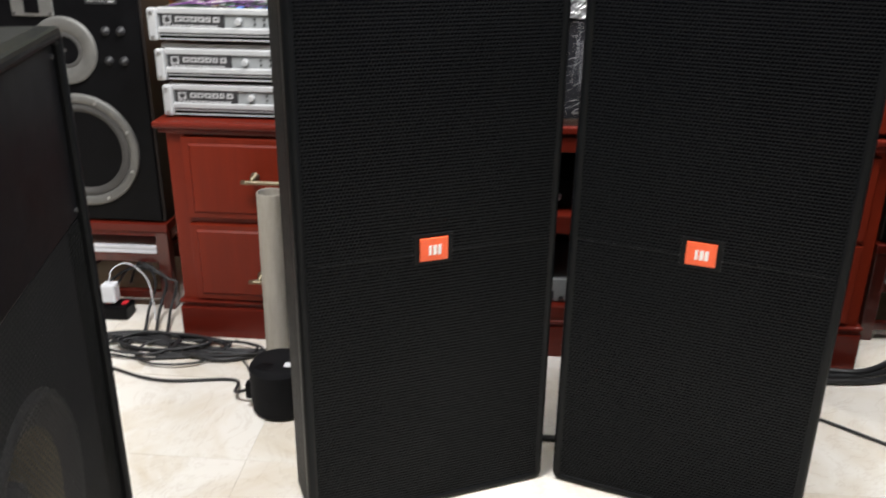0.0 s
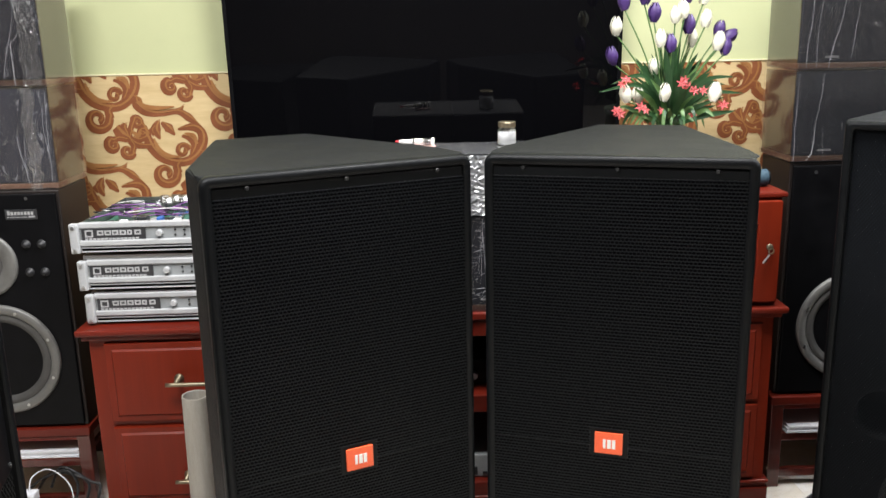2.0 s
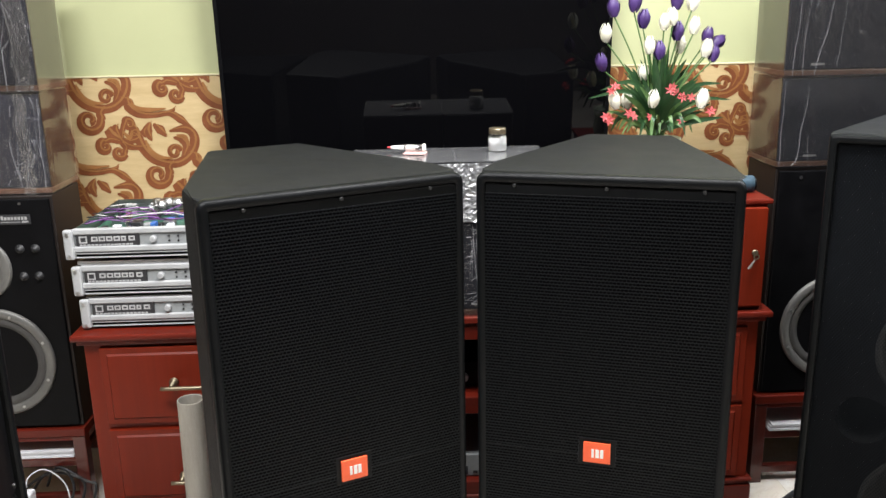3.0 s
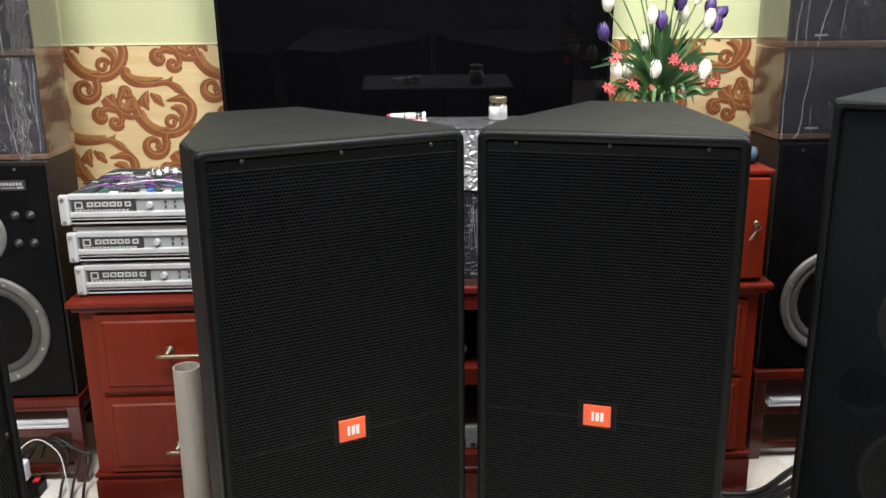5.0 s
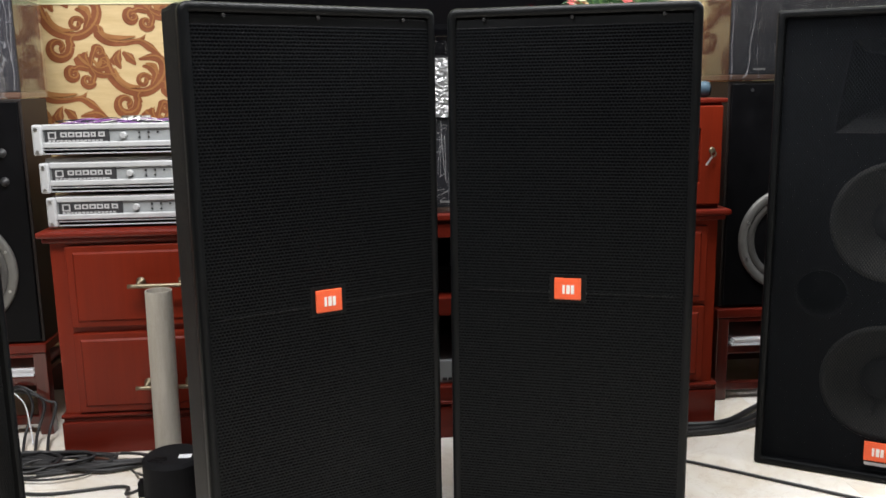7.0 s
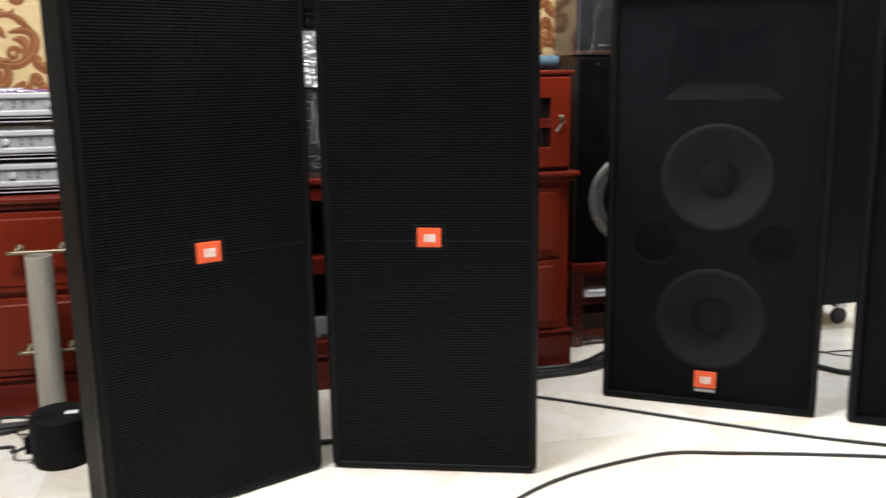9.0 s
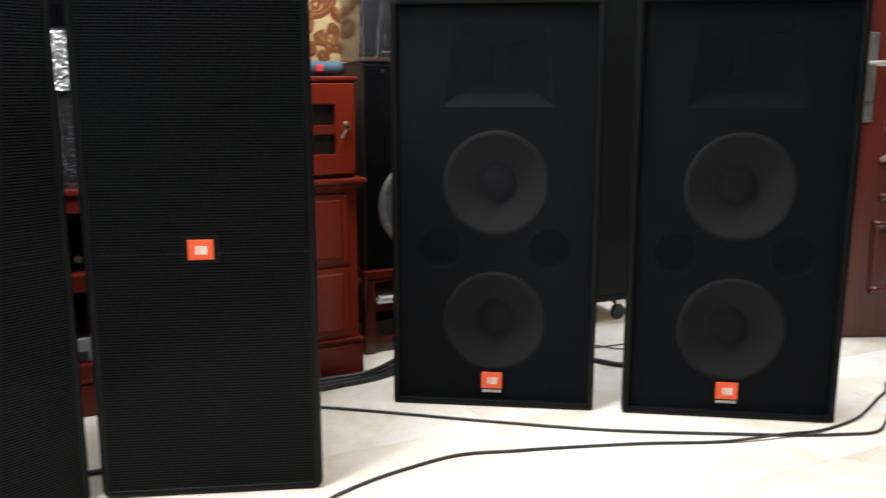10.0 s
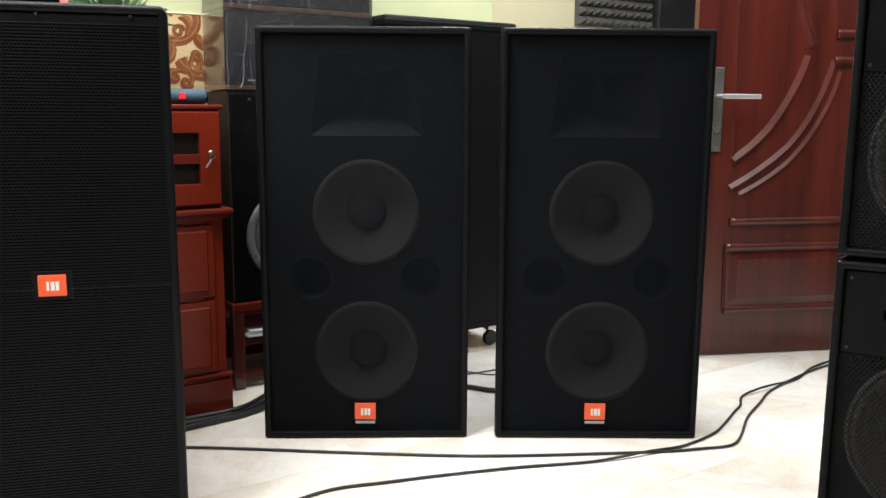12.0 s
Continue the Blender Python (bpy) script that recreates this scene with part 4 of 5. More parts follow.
def wrapped_speaker(m, w, h, d, label, inner, glints=32, bunched=False, creases=(), gather=None):
    """A veneered speaker inside crinkled stretch film."""
    e = thing("wrapped_speaker", m, label, "loudspeaker", "film-wrapped speakers")
    part("cabinet", box(0, w, 0.01, d, 0, h, 0.003), inner, e)
    part("bottom_trim", box(-0.002, w + 0.002, -0.001, d, 0.0, 0.016, 0.003), PINKWOOD, e, "faded brown trim")
    part("front_cloth", box(0.002, w - 0.002, 0.0, 0.011, 0.018, h - 0.003, 0.003), CLOTH, e, "dark grey speaker cloth")
    part("maker_plate", box(w * 0.14, w * 0.14 + 0.04, -0.001, 0.003, 0.03, 0.036, 0.0005), PRINT, e, "tiny pale plate")
    film = bmesh.new()
    nx, nz, ny = 14, 12, 8
    g = 0.006

    def sheet(f, na, nb):
        grid = [[film.verts.new(f(a / na, b / nb)) for b in range(nb + 1)] for a in range(na + 1)]
        for a in range(na):
            for b in range(nb):
                face = film.faces.new((grid[a][b], grid[a + 1][b], grid[a + 1][b + 1], grid[a][b + 1]))
                face.smooth = True

    def wob(x, y, z, k):
        return 0.004 * noise.noise(Vector((x * 9 + k, y * 9, z * 9)))
    sheet(lambda a, b: (-g + a * (w + 2 * g), -g - abs(wob(a * w, 0, b * h, 1)), b * (h + g)), nx, nz)
    part("front_film", film, FILM, e, "clear crinkled stretch film")
    if bunched:
        film = bmesh.new()
        cr = random.Random(8)

        def crumple(a, b):
            deep = 0.007 * cr.random() + 0.004 * abs(noise.noise(Vector((a * 14, b * 9, 3))))
            return (-g + a * (w + 2 * g), -g - 0.003 - deep, h - 0.165 * (1 - b) ** 0.9 + (0 if b in (0, 1) else cr.uniform(-0.002, 0.002)))
        sheet(crumple, 80, 56)
        part("bunched_film", film, FILM_BUNCHED, e, "bunched stretch film, its bright glints put in as milky white")
    film = bmesh.new()
    sheet(lambda a, b: (-g - abs(wob(0, a * d, b * h, 4)) * 0.3, -g + a * (d + g), b * (h + g)), ny, nz)
    part("side_film", film, FILM_SIDE, e, "taut glossy stretch film")
    film = bmesh.new()
    sheet(lambda a, b: (w + g + abs(wob(0, a * d, b * h, 7)) * 0.3, -g + a * (d + g), b * (h + g)), ny, nz)
    part("side_film", film, FILM_SIDE, e, "taut glossy stretch film")
    film = bmesh.new()
    sheet(lambda a, b: (-g + a * (w + 2 * g), -g + b * (d + g), h + g * 0.6 + abs(wob(a * w, b * d, 0, 9)) * 0.5), nx, ny)
    part("top_film", film, FILM_TOP, e, "stretch film over the top, its sheen put in as milky colour")
    r_ = random.Random(int(w * 977 + h * 311 + m.translation.x * 57))
    # short pale threads drawn as the crinkles' highlights
    for k in range(glints):
        inner_edge = 0.035 if m.translation.x > 0 else w - 0.035
        x = inner_edge + r_.gauss(0, 0.03) if k % 4 else r_.uniform(0.02, w - 0.02)
        z = r_.uniform(0.02, h - 0.02)
        a_ = r_.uniform(-0.4, 0.4) + (1.3 if bunched else r_.choice((0.0, 0.0, 0.7, 1.4)))
        ln = r_.uniform(0.004, 0.026)
        if k % 9 == 0:
            ln, a_ = r_.uniform(0.10, 0.22), r_.uniform(-0.12, 0.12)
        p = [(x + ln * s_ * math.sin(a_) + r_.uniform(-0.003, 0.003), -g - 0.004, z + ln * s_ * math.cos(a_)) for s_ in (-0.5, -0.2, 0.2, 0.5)]
        p = [(min(max(q[0], -g), w + g), q[1], min(max(q[2], 0.004), h)) for q in p]
        part("film_glint", tube(p, r_.uniform(0.0002, 0.0006), 4, 3), FILM_GLINT, e)
    # long creases, their bright edge painted pale
    for x0, z0, x1, z1, r0 in creases:
        p = [(x0 + (x1 - x0) * k / 5 + (r_.uniform(-0.004, 0.004) if 0 < k < 5 else 0), -g - 0.0045, z0 + (z1 - z0) * k / 5) for k in range(6)]
        part("glinting_film_crease", tube(p, r0, 5, 4, taper=0.4), FILM_GLINT, e, "long crease in the film, its glint put in as pale colour")
    if gather:
        strip_ = bmesh.new()
        na, nb = 22, 60
        grid = [[strip_.verts.new((gather[0] + (gather[1] - gather[0]) * a / na + 0.012 * noise.noise(Vector((1.0, b * 0.13, gather[0] * 9))), -g - 0.005 - 0.006 * r_.random(), h * b / nb))
                 for b in range(nb + 1)] for a in range(na + 1)]
        for a in range(na):
            for b in range(nb):
                strip_.faces.new((grid[a][b], grid[a + 1][b], grid[a + 1][b + 1], grid[a][b + 1])).smooth = True
        part("gathered_film", strip_, FILM_GATHER, e, "gathered glinting stretch film")
    return e


wrapped_speaker(pose(-1.46, 2.635, 1.045), 0.468, 0.292, 0.215, "dark speaker wrapped in clear film on a hi-fi speaker", DARKVENEER, 34,
                creases=((0.458, 0.02, 0.452, 0.28, 0.0004), (0.405, 0.03, 0.43, 0.16, 0.0006)), gather=(0.40, 0.435))
wrapped_speaker(pose(-1.46, 2.635, 1.343), 0.47, 0.35, 0.215, "dark speaker wrapped in clear film, on top of another", TANWOOD, 60,
                creases=((0.36, 0.02, 0.43, 0.3, 0.0004), (0.30, 0.2, 0.45, 0.26, 0.0005)), gather=(0.415, 0.468))
wrapped_speaker(pose(1.182, 2.635, 1.066), 0.56, 0.266, 0.23, "dark speaker wrapped in clear film on a hi-fi speaker", DARKVENEER, 3,
                creases=((0.052, 0.012, 0.075, 0.255, 0.0005), (0.003, 0.0, 0.004, 0.258, 0.0004), (0.04, 0.004, 0.056, 0.03, 0.0006)))
wrapped_speaker(pose(1.182, 2.635, 1.338), 0.56, 0.35, 0.23, "dark speaker wrapped in clear film, on top of another", TANWOOD, 5,
                creases=((0.02, 0.0, 0.035, 0.34, 0.0004), (0.085, 0.0, 0.15, 0.33, 0.0005), (0.15, 0.03, 0.165, 0.25, 0.0003), (0.05, 0.0, 0.06, 0.34, 0.0003)))
wrapped_speaker(pose(-0.092, 2.432, 0.6945), 0.287, 0.444, 0.255, "black speaker wrapped in clear film on the console", BLACK_PAINT, 20, True)
wrapped_speaker(pose(0.2, 2.432, 0.6945), 0.252, 0.444, 0.255, "black speaker wrapped in clear film beside its twin", BLACK_PAINT, 90, True)

# ---- television ----
tv = thing("television", pose(0.1, 2.99, 1.06, 3.2), "large black flat television on the wall with a glossy screen", "television")
part("back", box(-0.63, 0.63, 0.012, 0.05, 0.02, 0.73, 0.006), GAP_BLACK, tv)
part("wall_bracket", box(-0.2, 0.2, 0.05, 0.066, 0.2, 0.45, 0.003), GAP_BLACK, tv)
part("bezel", rim(-0.642, 0.642, 0, 0.752, 0.012, -0.006, 0.02, 0.002), GAP_BLACK, tv)
part("screen", box(-0.632, 0.632, -0.002, 0.012, 0.01, 0.742), TV_GLASS, tv, "glossy black screen")


# ---- rack amplifiers ----
def amplifier(m, label, lid=0.003):
    e = thing("amplifier", m, label, "amplifier", "stacked rack amplifiers")
    w, h = 0.483, 0.092
    tray = box(0.02, w - 0.02, 0.02, 0.42, 0.004, 0.008)
    for x in (0.02, w - 0.022):
        box(x, x + 0.002, 0.02, 0.42, 0.004, h - 0.006, bm=tray)
    box(0.02, w - 0.02, 0.418, 0.42, 0.004, h - 0.006, bm=tray)
    if lid:
        part("lid", box(0.012, w - 0.01, 0.012, 0.42, h - 0.002, h - 0.002 + lid, 0.001), STEEL, e, "zinc steel lid")
    part("chassis", tray, STEEL, e, "zinc steel chassis")
    front = box(0.022, w, 0.0, 0.02, h - 0.018, h - 0.002, 0.003)
    box(0.022, w, -0.004, 0.02, h - 0.068, h - 0.052, 0.003, bm=front)
    part("front_panel", front, AMP_WHITE, e)
    part("recessed_panel", box(0.022, w, 0.006, 0.02, h - 0.054, h - 0.016), AMP_GREY, e)
    part("ear", box(0.0, 0.026, -0.012, 0.008, 0.004, h - 0.002, 0.005), AMP_WHITE, e)
    part("ear", box(w - 0.004, w + 0.012, -0.012, 0.008, 0.004, h - 0.002, 0.005), AMP_WHITE, e)
    part("vent", box(0.026, w - 0.005, 0.008, 0.02, 0.004, h - 0.066), GAP_BLACK, e, "black intake behind the lower bars")
    for z in (0.006, 0.0175):
        part("vent_bar", box(0.026, w - 0.002, -0.001, 0.01, z, z + 0.0028, 0.0008), AMP_WHITE, e)
    part("name_strip", box(0.03, 0.208, 0.002, 0.008, h - 0.053, h - 0.017, 0.0008), AMP_BLACK, e, "black strip with pale print")
    bars = rim(0.04, 0.062, h - 0.043, h - 0.023, 0.0035, 0.0005, 0.003, 0)
    for k in range(6):
        x = 0.074 + k * 0.0208
        join(bars, rim(x, x + 0.0172 - 0.004 * (k == 4), h - 0.038, h - 0.0245, 0.0038, 0.0005, 0.003, 0))
    for k in range(14):
        box(0.04 + k * 0.0108, 0.0478 + k * 0.0108, 0.0005, 0.003, h - 0.0505, h - 0.046, bm=bars)
    part("print", bars, AMP_PRINT, e)
    for kx in (0.247, 0.392):
        part("knob", lathe(((0.0095, 0.0), (0.0088, 0.012), (0.0075, 0.014), (0.001, 0.014)), 14, "y"), AMP_WHITE, e, "small pale knob", at=pose(kx, 0.006, h - 0.035))
    for k in range(5):
        part("lamp", lathe(((0.0028, 0.0), (0.0028, 0.003), (0.001, 0.003)), 10, "y"), GAP_BLACK, e, at=pose(0.29 + 0.026 * (k // 2), 0.006, h - 0.028 - 0.014 * (k % 2)))
    for z in (0.014, h - 0.014):
        part("rack_screw", lathe(((0.005, 0.0), (0.005, 0.003), (0.001, 0.003)), 10, "y"), STEEL, e, at=pose(0.012, -0.012, z))
    for x in (0.06, w - 0.06):
        for y in (0.06, 0.36):
            part("foot", lathe(((0.012, 0.0), (0.012, 0.006), (0.001, 0.006)), 12), RUBBER, e, at=pose(x, y, -0.001))
    return e


AMP_Z = 0.6745
amplifier(pose(-0.889, 2.475, AMP_Z), "off-white rack amplifier at the bottom of the stack")
amplifier(pose(-0.899, 2.475, AMP_Z + 0.098), "off-white rack amplifier in the middle of the stack", 0.012)
opened = amplifier(pose(-0.909, 2.475, AMP_Z + 0.206), "off-white rack amplifier with its lid off, wiring exposed", 0)
rnd = random.Random(4)
part("circuit_board", box(0.03, 0.45, 0.06, 0.40, 0.05, 0.053), PCB, opened, "green circuit board")
part("side_board", box(0.31, 0.45, 0.24, 0.40, 0.083, 0.086), PCB, opened, "green circuit board")
for k in range(46):
    x, y = rnd.uniform(0.04, 0.4), rnd.uniform(0.05, 0.36)
    sx, sy, sz = rnd.uniform(0.008, 0.04), rnd.uniform(0.008, 0.035), rnd.uniform(0.008, 0.034)
    part("component", box(x, x + sx, y, y + sy, 0.053, 0.053 + sz, 0.002), rnd.choice((PAPER, AMP_BLACK, BLUE, AMP_BLACK, STEEL, STEEL, AMP_WHITE, PINKWOOD)), opened)
for x, y in ((0.17, 0.34), (0.205, 0.345), (0.19, 0.31), (0.235, 0.335)):
    part("capacitor", lathe(((0.001, 0.05), (0.014, 0.05), (0.014, 0.0), (0.001, 0.0)), 16), STEEL, opened, "bright metal capacitor can", at=pose(x, y, 0.053), smooth=True)
for k in range(12):
    y = rnd.uniform(0.1, 0.33)
    line = [(0.03 + 0.06 * j + rnd.uniform(-0.01, 0.01), y + rnd.uniform(-0.03, 0.03), 0.085 + rnd.uniform(-0.008, 0.014)) for j in range(5 + k % 3)]
    part("wire", tube(line, 0.0016, 6, 5), (PURPLE, AMP_BLACK, WHITE, PURPLE, AMP_BLACK)[k % 5], opened)

# ---- vase of artificial tulips ----
rnd = random.Random(11)
vase = thing("flower_vase", pose(0.8275, 2.71, 1.0145), "vase of white and purple artificial tulips with green leaves", "flowers")
part("pot", lathe(((0.001, 0.0), (0.05, 0.0), (0.066, 0.03), (0.075, 0.07), (0.07, 0.11), (0.078, 0.14), (0.07, 0.135), (0.001, 0.13)), 32), CERAMIC, vase, "pale green ceramic pot", smooth=True)


def spray(x, z):
    """Narrows the drawn bouquet and lifts it out of the pot."""
    return 0.89 * x, 0.069 + 0.89 * z


def tulip(x, y, z, tilt_x, tilt_y, size, material):
    """A closed tulip: six cupped petals round the stem's end."""
    x, z = spray(x, z)
    bm = bmesh.new()
    for k in range(6):
        a0 = k * math.pi / 3 + (0.15 if k % 2 else 0)
        rad = size * (0.29 if k % 2 else 0.335)
        grid = []
        for i in range(6):
            v = i / 5
            r = rad * math.sin(math.pi * (0.16 + 0.62 * v)) * (1.0 if v < 0.7 else 1 - 0.35 * (v - 0.7) / 0.3)
            half = 0.62 * math.sin(math.pi * min(0.96, 0.12 + 0.84 * v)) ** 0.7
            grid.append([bm.verts.new((r * math.cos(a0 + half * s), r * math.sin(a0 + half * s), size * v * (1 - 0.06 * abs(s)))) for s in (-1, -0.33, 0.33, 1)])
        for i in range(5):
            for j in range(3):
                bm.faces.new((grid[i][j], grid[i][j + 1], grid[i + 1][j + 1], grid[i + 1][j])).smooth = True
    part("tulip_bloom", bm, material, vase, "white tulip bloom" if material is PETAL_WHITE else "purple tulip bloom", at=pose(x, y, z, tilt_x, tilt_y, rnd.uniform(0, 90)))


def petal_star(x, y, z, r):
    x, z = spray(x - 0.03, z)
    bm = bmesh.new()
    for k in range(6):
        a = k * math.pi / 3
        c, s = math.cos(a), math.sin(a)
        pts = [(0, 0, 0), (0.45 * r, 0.22 * r, 0.15 * r), (r, 0.0, 0.05 * r), (0.45 * r, -0.22 * r, 0.15 * r)]
        vs = [bm.verts.new((px * c - py * s, px * s + py * c, pz)) for px, py, pz in pts]
        bm.faces.new(vs)
    bmesh.ops.solidify(bm, geom=bm.faces[:], thickness=0.001)
    part("pink_flower", bm, PETAL_PINK, vase, "small coral pink flower", at=pose(x, y, z, rnd.uniform(40, 90), rnd.uniform(-25, 25), rnd.uniform(-30, 30)))


def leaf_blade(points, width, material):
    bm = bmesh.new()
    line = smooth_line([(spray(x, z)[0], y, spray(x, z)[1]) for x, y, z in points], 5)
    rows_ = []
    for i, p in enumerate(line):
        s = i / (len(line) - 1)
        d = (line[min(i + 1, len(line) - 1)] - line[max(i - 1, 0)]).normalized()
        side = d.cross(Vector((0, -1, 0.15))).normalized()
        w = width * max(0.04, math.sin(math.pi * (0.12 + 0.88 * s)) ** 0.8)
        rows_.append([bm.verts.new(p + side * w), bm.verts.new(p + Vector((0, 0.25 * w, 0))), bm.verts.new(p - side * w)])
    for a, b in zip(rows_, rows_[1:]):
        for j in range(2):
            bm.faces.new((a[j], a[j + 1], b[j + 1], b[j])).smooth = True
    part("leaf", bm, material, vase)


BLOOMS = ((-0.185, 0.42, "w", -8), (-0.19, 0.325, "p", -14), (-0.155, 0.50, "p", -3), (-0.105, 0.515, "p", 6), (-0.045, 0.46, "p", 4),
          (0.0, 0.455, "w", 2), (0.03, 0.47, "w", 0), (0.055, 0.42, "p", 3), (0.05, 0.52, "p", 3), (0.12, 0.515, "w", 12), (0.105, 0.44, "w", 8),
          (0.165, 0.405, "p", 16), (0.195, 0.395, "p", 60), (0.08, 0.375, "w", 5), (0.14, 0.365, "w", 10), (0.165, 0.35, "p", 18),
          (-0.045, 0.38, "w", 0), (-0.05, 0.29, "w", -8), (-0.01, 0.36, "p", 4), (-0.16, 0.205, "w", -10), (-0.10, 0.19, "w", -12),
          (-0.035, 0.205, "w", 4), (0.125, 0.20, "w", 14))
for x, z, kind, lean in BLOOMS:
    y = rnd.uniform(-0.05, 0.05) - (0.03 if z < 0.3 else 0)
    size = rnd.uniform(0.052, 0.062)
    tulip(x, y, z - 0.015, rnd.uniform(-6, 6), lean, size, PETAL_WHITE if kind == "w" else PETAL_PURPLE)
    part("stem", tube([(spray(a, c)[0], b, spray(a, c)[1]) for a, b, c in ((x * 0.12, y * 0.2, 0.08), (x * 0.45, y * 0.5, 0.11 + (z - 0.11) * 0.5), (x, y, z - 0.012))], 0.0022, 6, 6), LEAF_PALE, vase)
for k in range(80):
    a = rnd.uniform(-1.0, 1.0)
    reach, high = a * rnd.uniform(0.1, 0.21), rnd.uniform(0.22, 0.40) * (1 - 0.35 * abs(a))
    y = rnd.uniform(-0.09, 0.06)
    leaf_blade(((a * 0.02, y * 0.3, 0.11), (reach * 0.45, y * 0.7, 0.11 + (high - 0.11) * 0.62), (reach, y, high)), rnd.uniform(0.005, 0.010), LEAF if k % 6 else LEAF_PALE)
for k in range(30):
    a = -1 + 2 * k / 29 + rnd.uniform(-0.05, 0.05)
    reach, high = 0.13 * a, rnd.uniform(0.29, 0.42) * (1 - 0.22 * abs(a))
    y = rnd.uniform(-0.07, 0.05)
    leaf_blade(((a * 0.025, y * 0.3, 0.11), (reach * 0.42, y * 0.7, 0.11 + (high - 0.11) * 0.55), (reach, y, high)), rnd.uniform(0.008, 0.013), LEAF if k % 7 else LEAF_PALE)
for x0, z0, x1, z1 in ((-0.1, 0.24, -0.25, 0.235), (0.1, 0.25, 0.2, 0.275), (0.1, 0.21, 0.235, 0.22), (0.09, 0.24, 0.17, 0.25), (-0.09, 0.27, -0.21, 0.26)):
    leaf_blade(((0.0, -0.02, 0.12), (x0, -0.04, z0), (x1, -0.05, z1 - 0.01)), 0.007, LEAF)
for x, z in ((-0.155, 0.25), (-0.14, 0.265), (-0.165, 0.165), (-0.155, 0.155), (-0.085, 0.175), (-0.075, 0.168), (0.045, 0.25), (0.055, 0.26), (0.09, 0.225), (0.115, 0.225),
             (0.19, 0.175), (0.09, 0.145), (0.07, 0.235), (-0.02, 0.16)):
    petal_star(x, -0.075 + rnd.uniform(-0.015, 0.01), z, rnd.uniform(0.014, 0.021))
for k in range(130):
    a, r = rnd.uniform(0, 2 * math.pi), rnd.uniform(0.02, 0.11)
    x, y = r * math.cos(a) * 1.2, r * math.sin(a)
    leaf_blade(((x * 0.5, y * 0.5, 0.115), (x, y, 0.14 + rnd.uniform(0, 0.03)), (x * 1.3, y * 1.25, 0.09 + rnd.uniform(0.0, 0.09))), rnd.uniform(0.004, 0.008), LEAF_PALE if k % 3 else LEAF)

# ---- small things on the furniture ----
jar = thing("jar", pose(0.327, 2.6, 1.1445), "small clear glass jar of white powder with a metal lid", "jar")
part("glass", lathe(((0.001, 0.0), (0.026, 0.0), (0.0275, 0.004), (0.0275, 0.041), (0.0225, 0.047), (0.0225, 0.052)), 28), FILM_TAUT, jar, smooth=True)
part("powder", lathe(((0.001, 0.002), (0.0262, 0.002), (0.0262, 0.038), (0.001, 0.039)), 24), POWDER, jar, "white powder filling", smooth=True)
part("lid", lathe(((0.0245, 0.050), (0.0255, 0.051), (0.0255, 0.064), (0.024, 0.066), (0.001, 0.066)), 28), BRASS, jar, "dull metal lid")
pack = tagged(part("blister_pack", box(-0.032, 0.032, -0.022, 0.022, 0.0, 0.004, 0.0015), PACK_PINK, at=pose(0.085, 2.578, 1.1445, 0, 0, -14)),
              "small pale pink pack lying on the wrapped speaker", "pack")
gadget = thing("small_bottle", pose(0.055, 2.60, 1.1595, 0, 0, -15), "clear vial with a red-tipped nozzle lying on a pink pack", "bottle")
part("body", tube(((0.0, 0, 0), (0.02, 0, 0), (0.056, 0, 0)), 0.0105, 14, 3), FILM_TAUT, gadget, "clear vial")
part("filling", tube(((0.004, 0, 0), (0.02, 0, 0), (0.03, 0, 0)), 0.0085, 12, 3), WHITE, gadget)
part("piston", tube(((0.036, 0, 0), (0.039, 0, 0), (0.043, 0, 0)), 0.0088, 12, 3), AMP_BLACK, gadget)
part("nozzle", tube(((-0.042, 0, 0), (-0.02, 0, 0), (0.0, 0, 0)), 0.0045, 12, 3, taper=1.7), WHITE, gadget, "white nozzle")
part("cap", tube(((-0.053, 0, 0), (-0.048, 0, 0), (-0.042, 0, 0)), 0.0028, 12, 3), RED, gadget, "red tip")
part("end", tube(((0.056, 0, 0), (0.059, 0, 0), (0.061, 0, 0)), 0.0125, 14, 3), WHITE, gadget, "white end flange")
mini = thing("portable_speaker", pose(0.99, 2.53, 1.039), "teal fabric portable speaker with a red badge on the cabinet", "portable speaker")
part("body", tube(((-0.075, 0, 0), (0.0, 0, 0), (0.078, 0, 0)), 0.0245, 24, 4), TEAL, mini)
part("end_cap", tube(((0.078, 0, 0), (0.081, 0, 0), (0.084, 0, 0)), 0.021, 24, 2), GAP_BLACK, mini)
part("badge", box(-0.012, 0.010, -0.0275, -0.022, -0.009, 0.012, 0.002), RED, mini, "small red badge")

# ---- pipe, round device and power strip on the floor ----
pipe = tagged(part("pipe", lathe(((0.036, 0.0), (0.036, 0.518), (0.0355, 0.52), (0.0325, 0.52), (0.032, 0.518), (0.032, 0.002), (0.036, 0.0)), 40), PIPE_GREY,
                   at=pose(-0.562, 2.30, 0.002, 0, 0.6, 0), smooth=False), "dusty grey plastic pipe standing against the drawers", "pipe")
device = thing("round_device", pose(-0.497, 2.075, 0), "low round black device with vent holes on the floor", "device")
part("shell", lathe(((0.001, 0.002), (0.07, 0.002), (0.076, 0.01), (0.078, 0.05), (0.0775, 0.052), (0.0775, 0.054), (0.078, 0.056), (0.077, 0.128), (0.07, 0.138), (0.06, 0.14), (0.001, 0.14)), 48), BAFFLE, device, smooth=False)
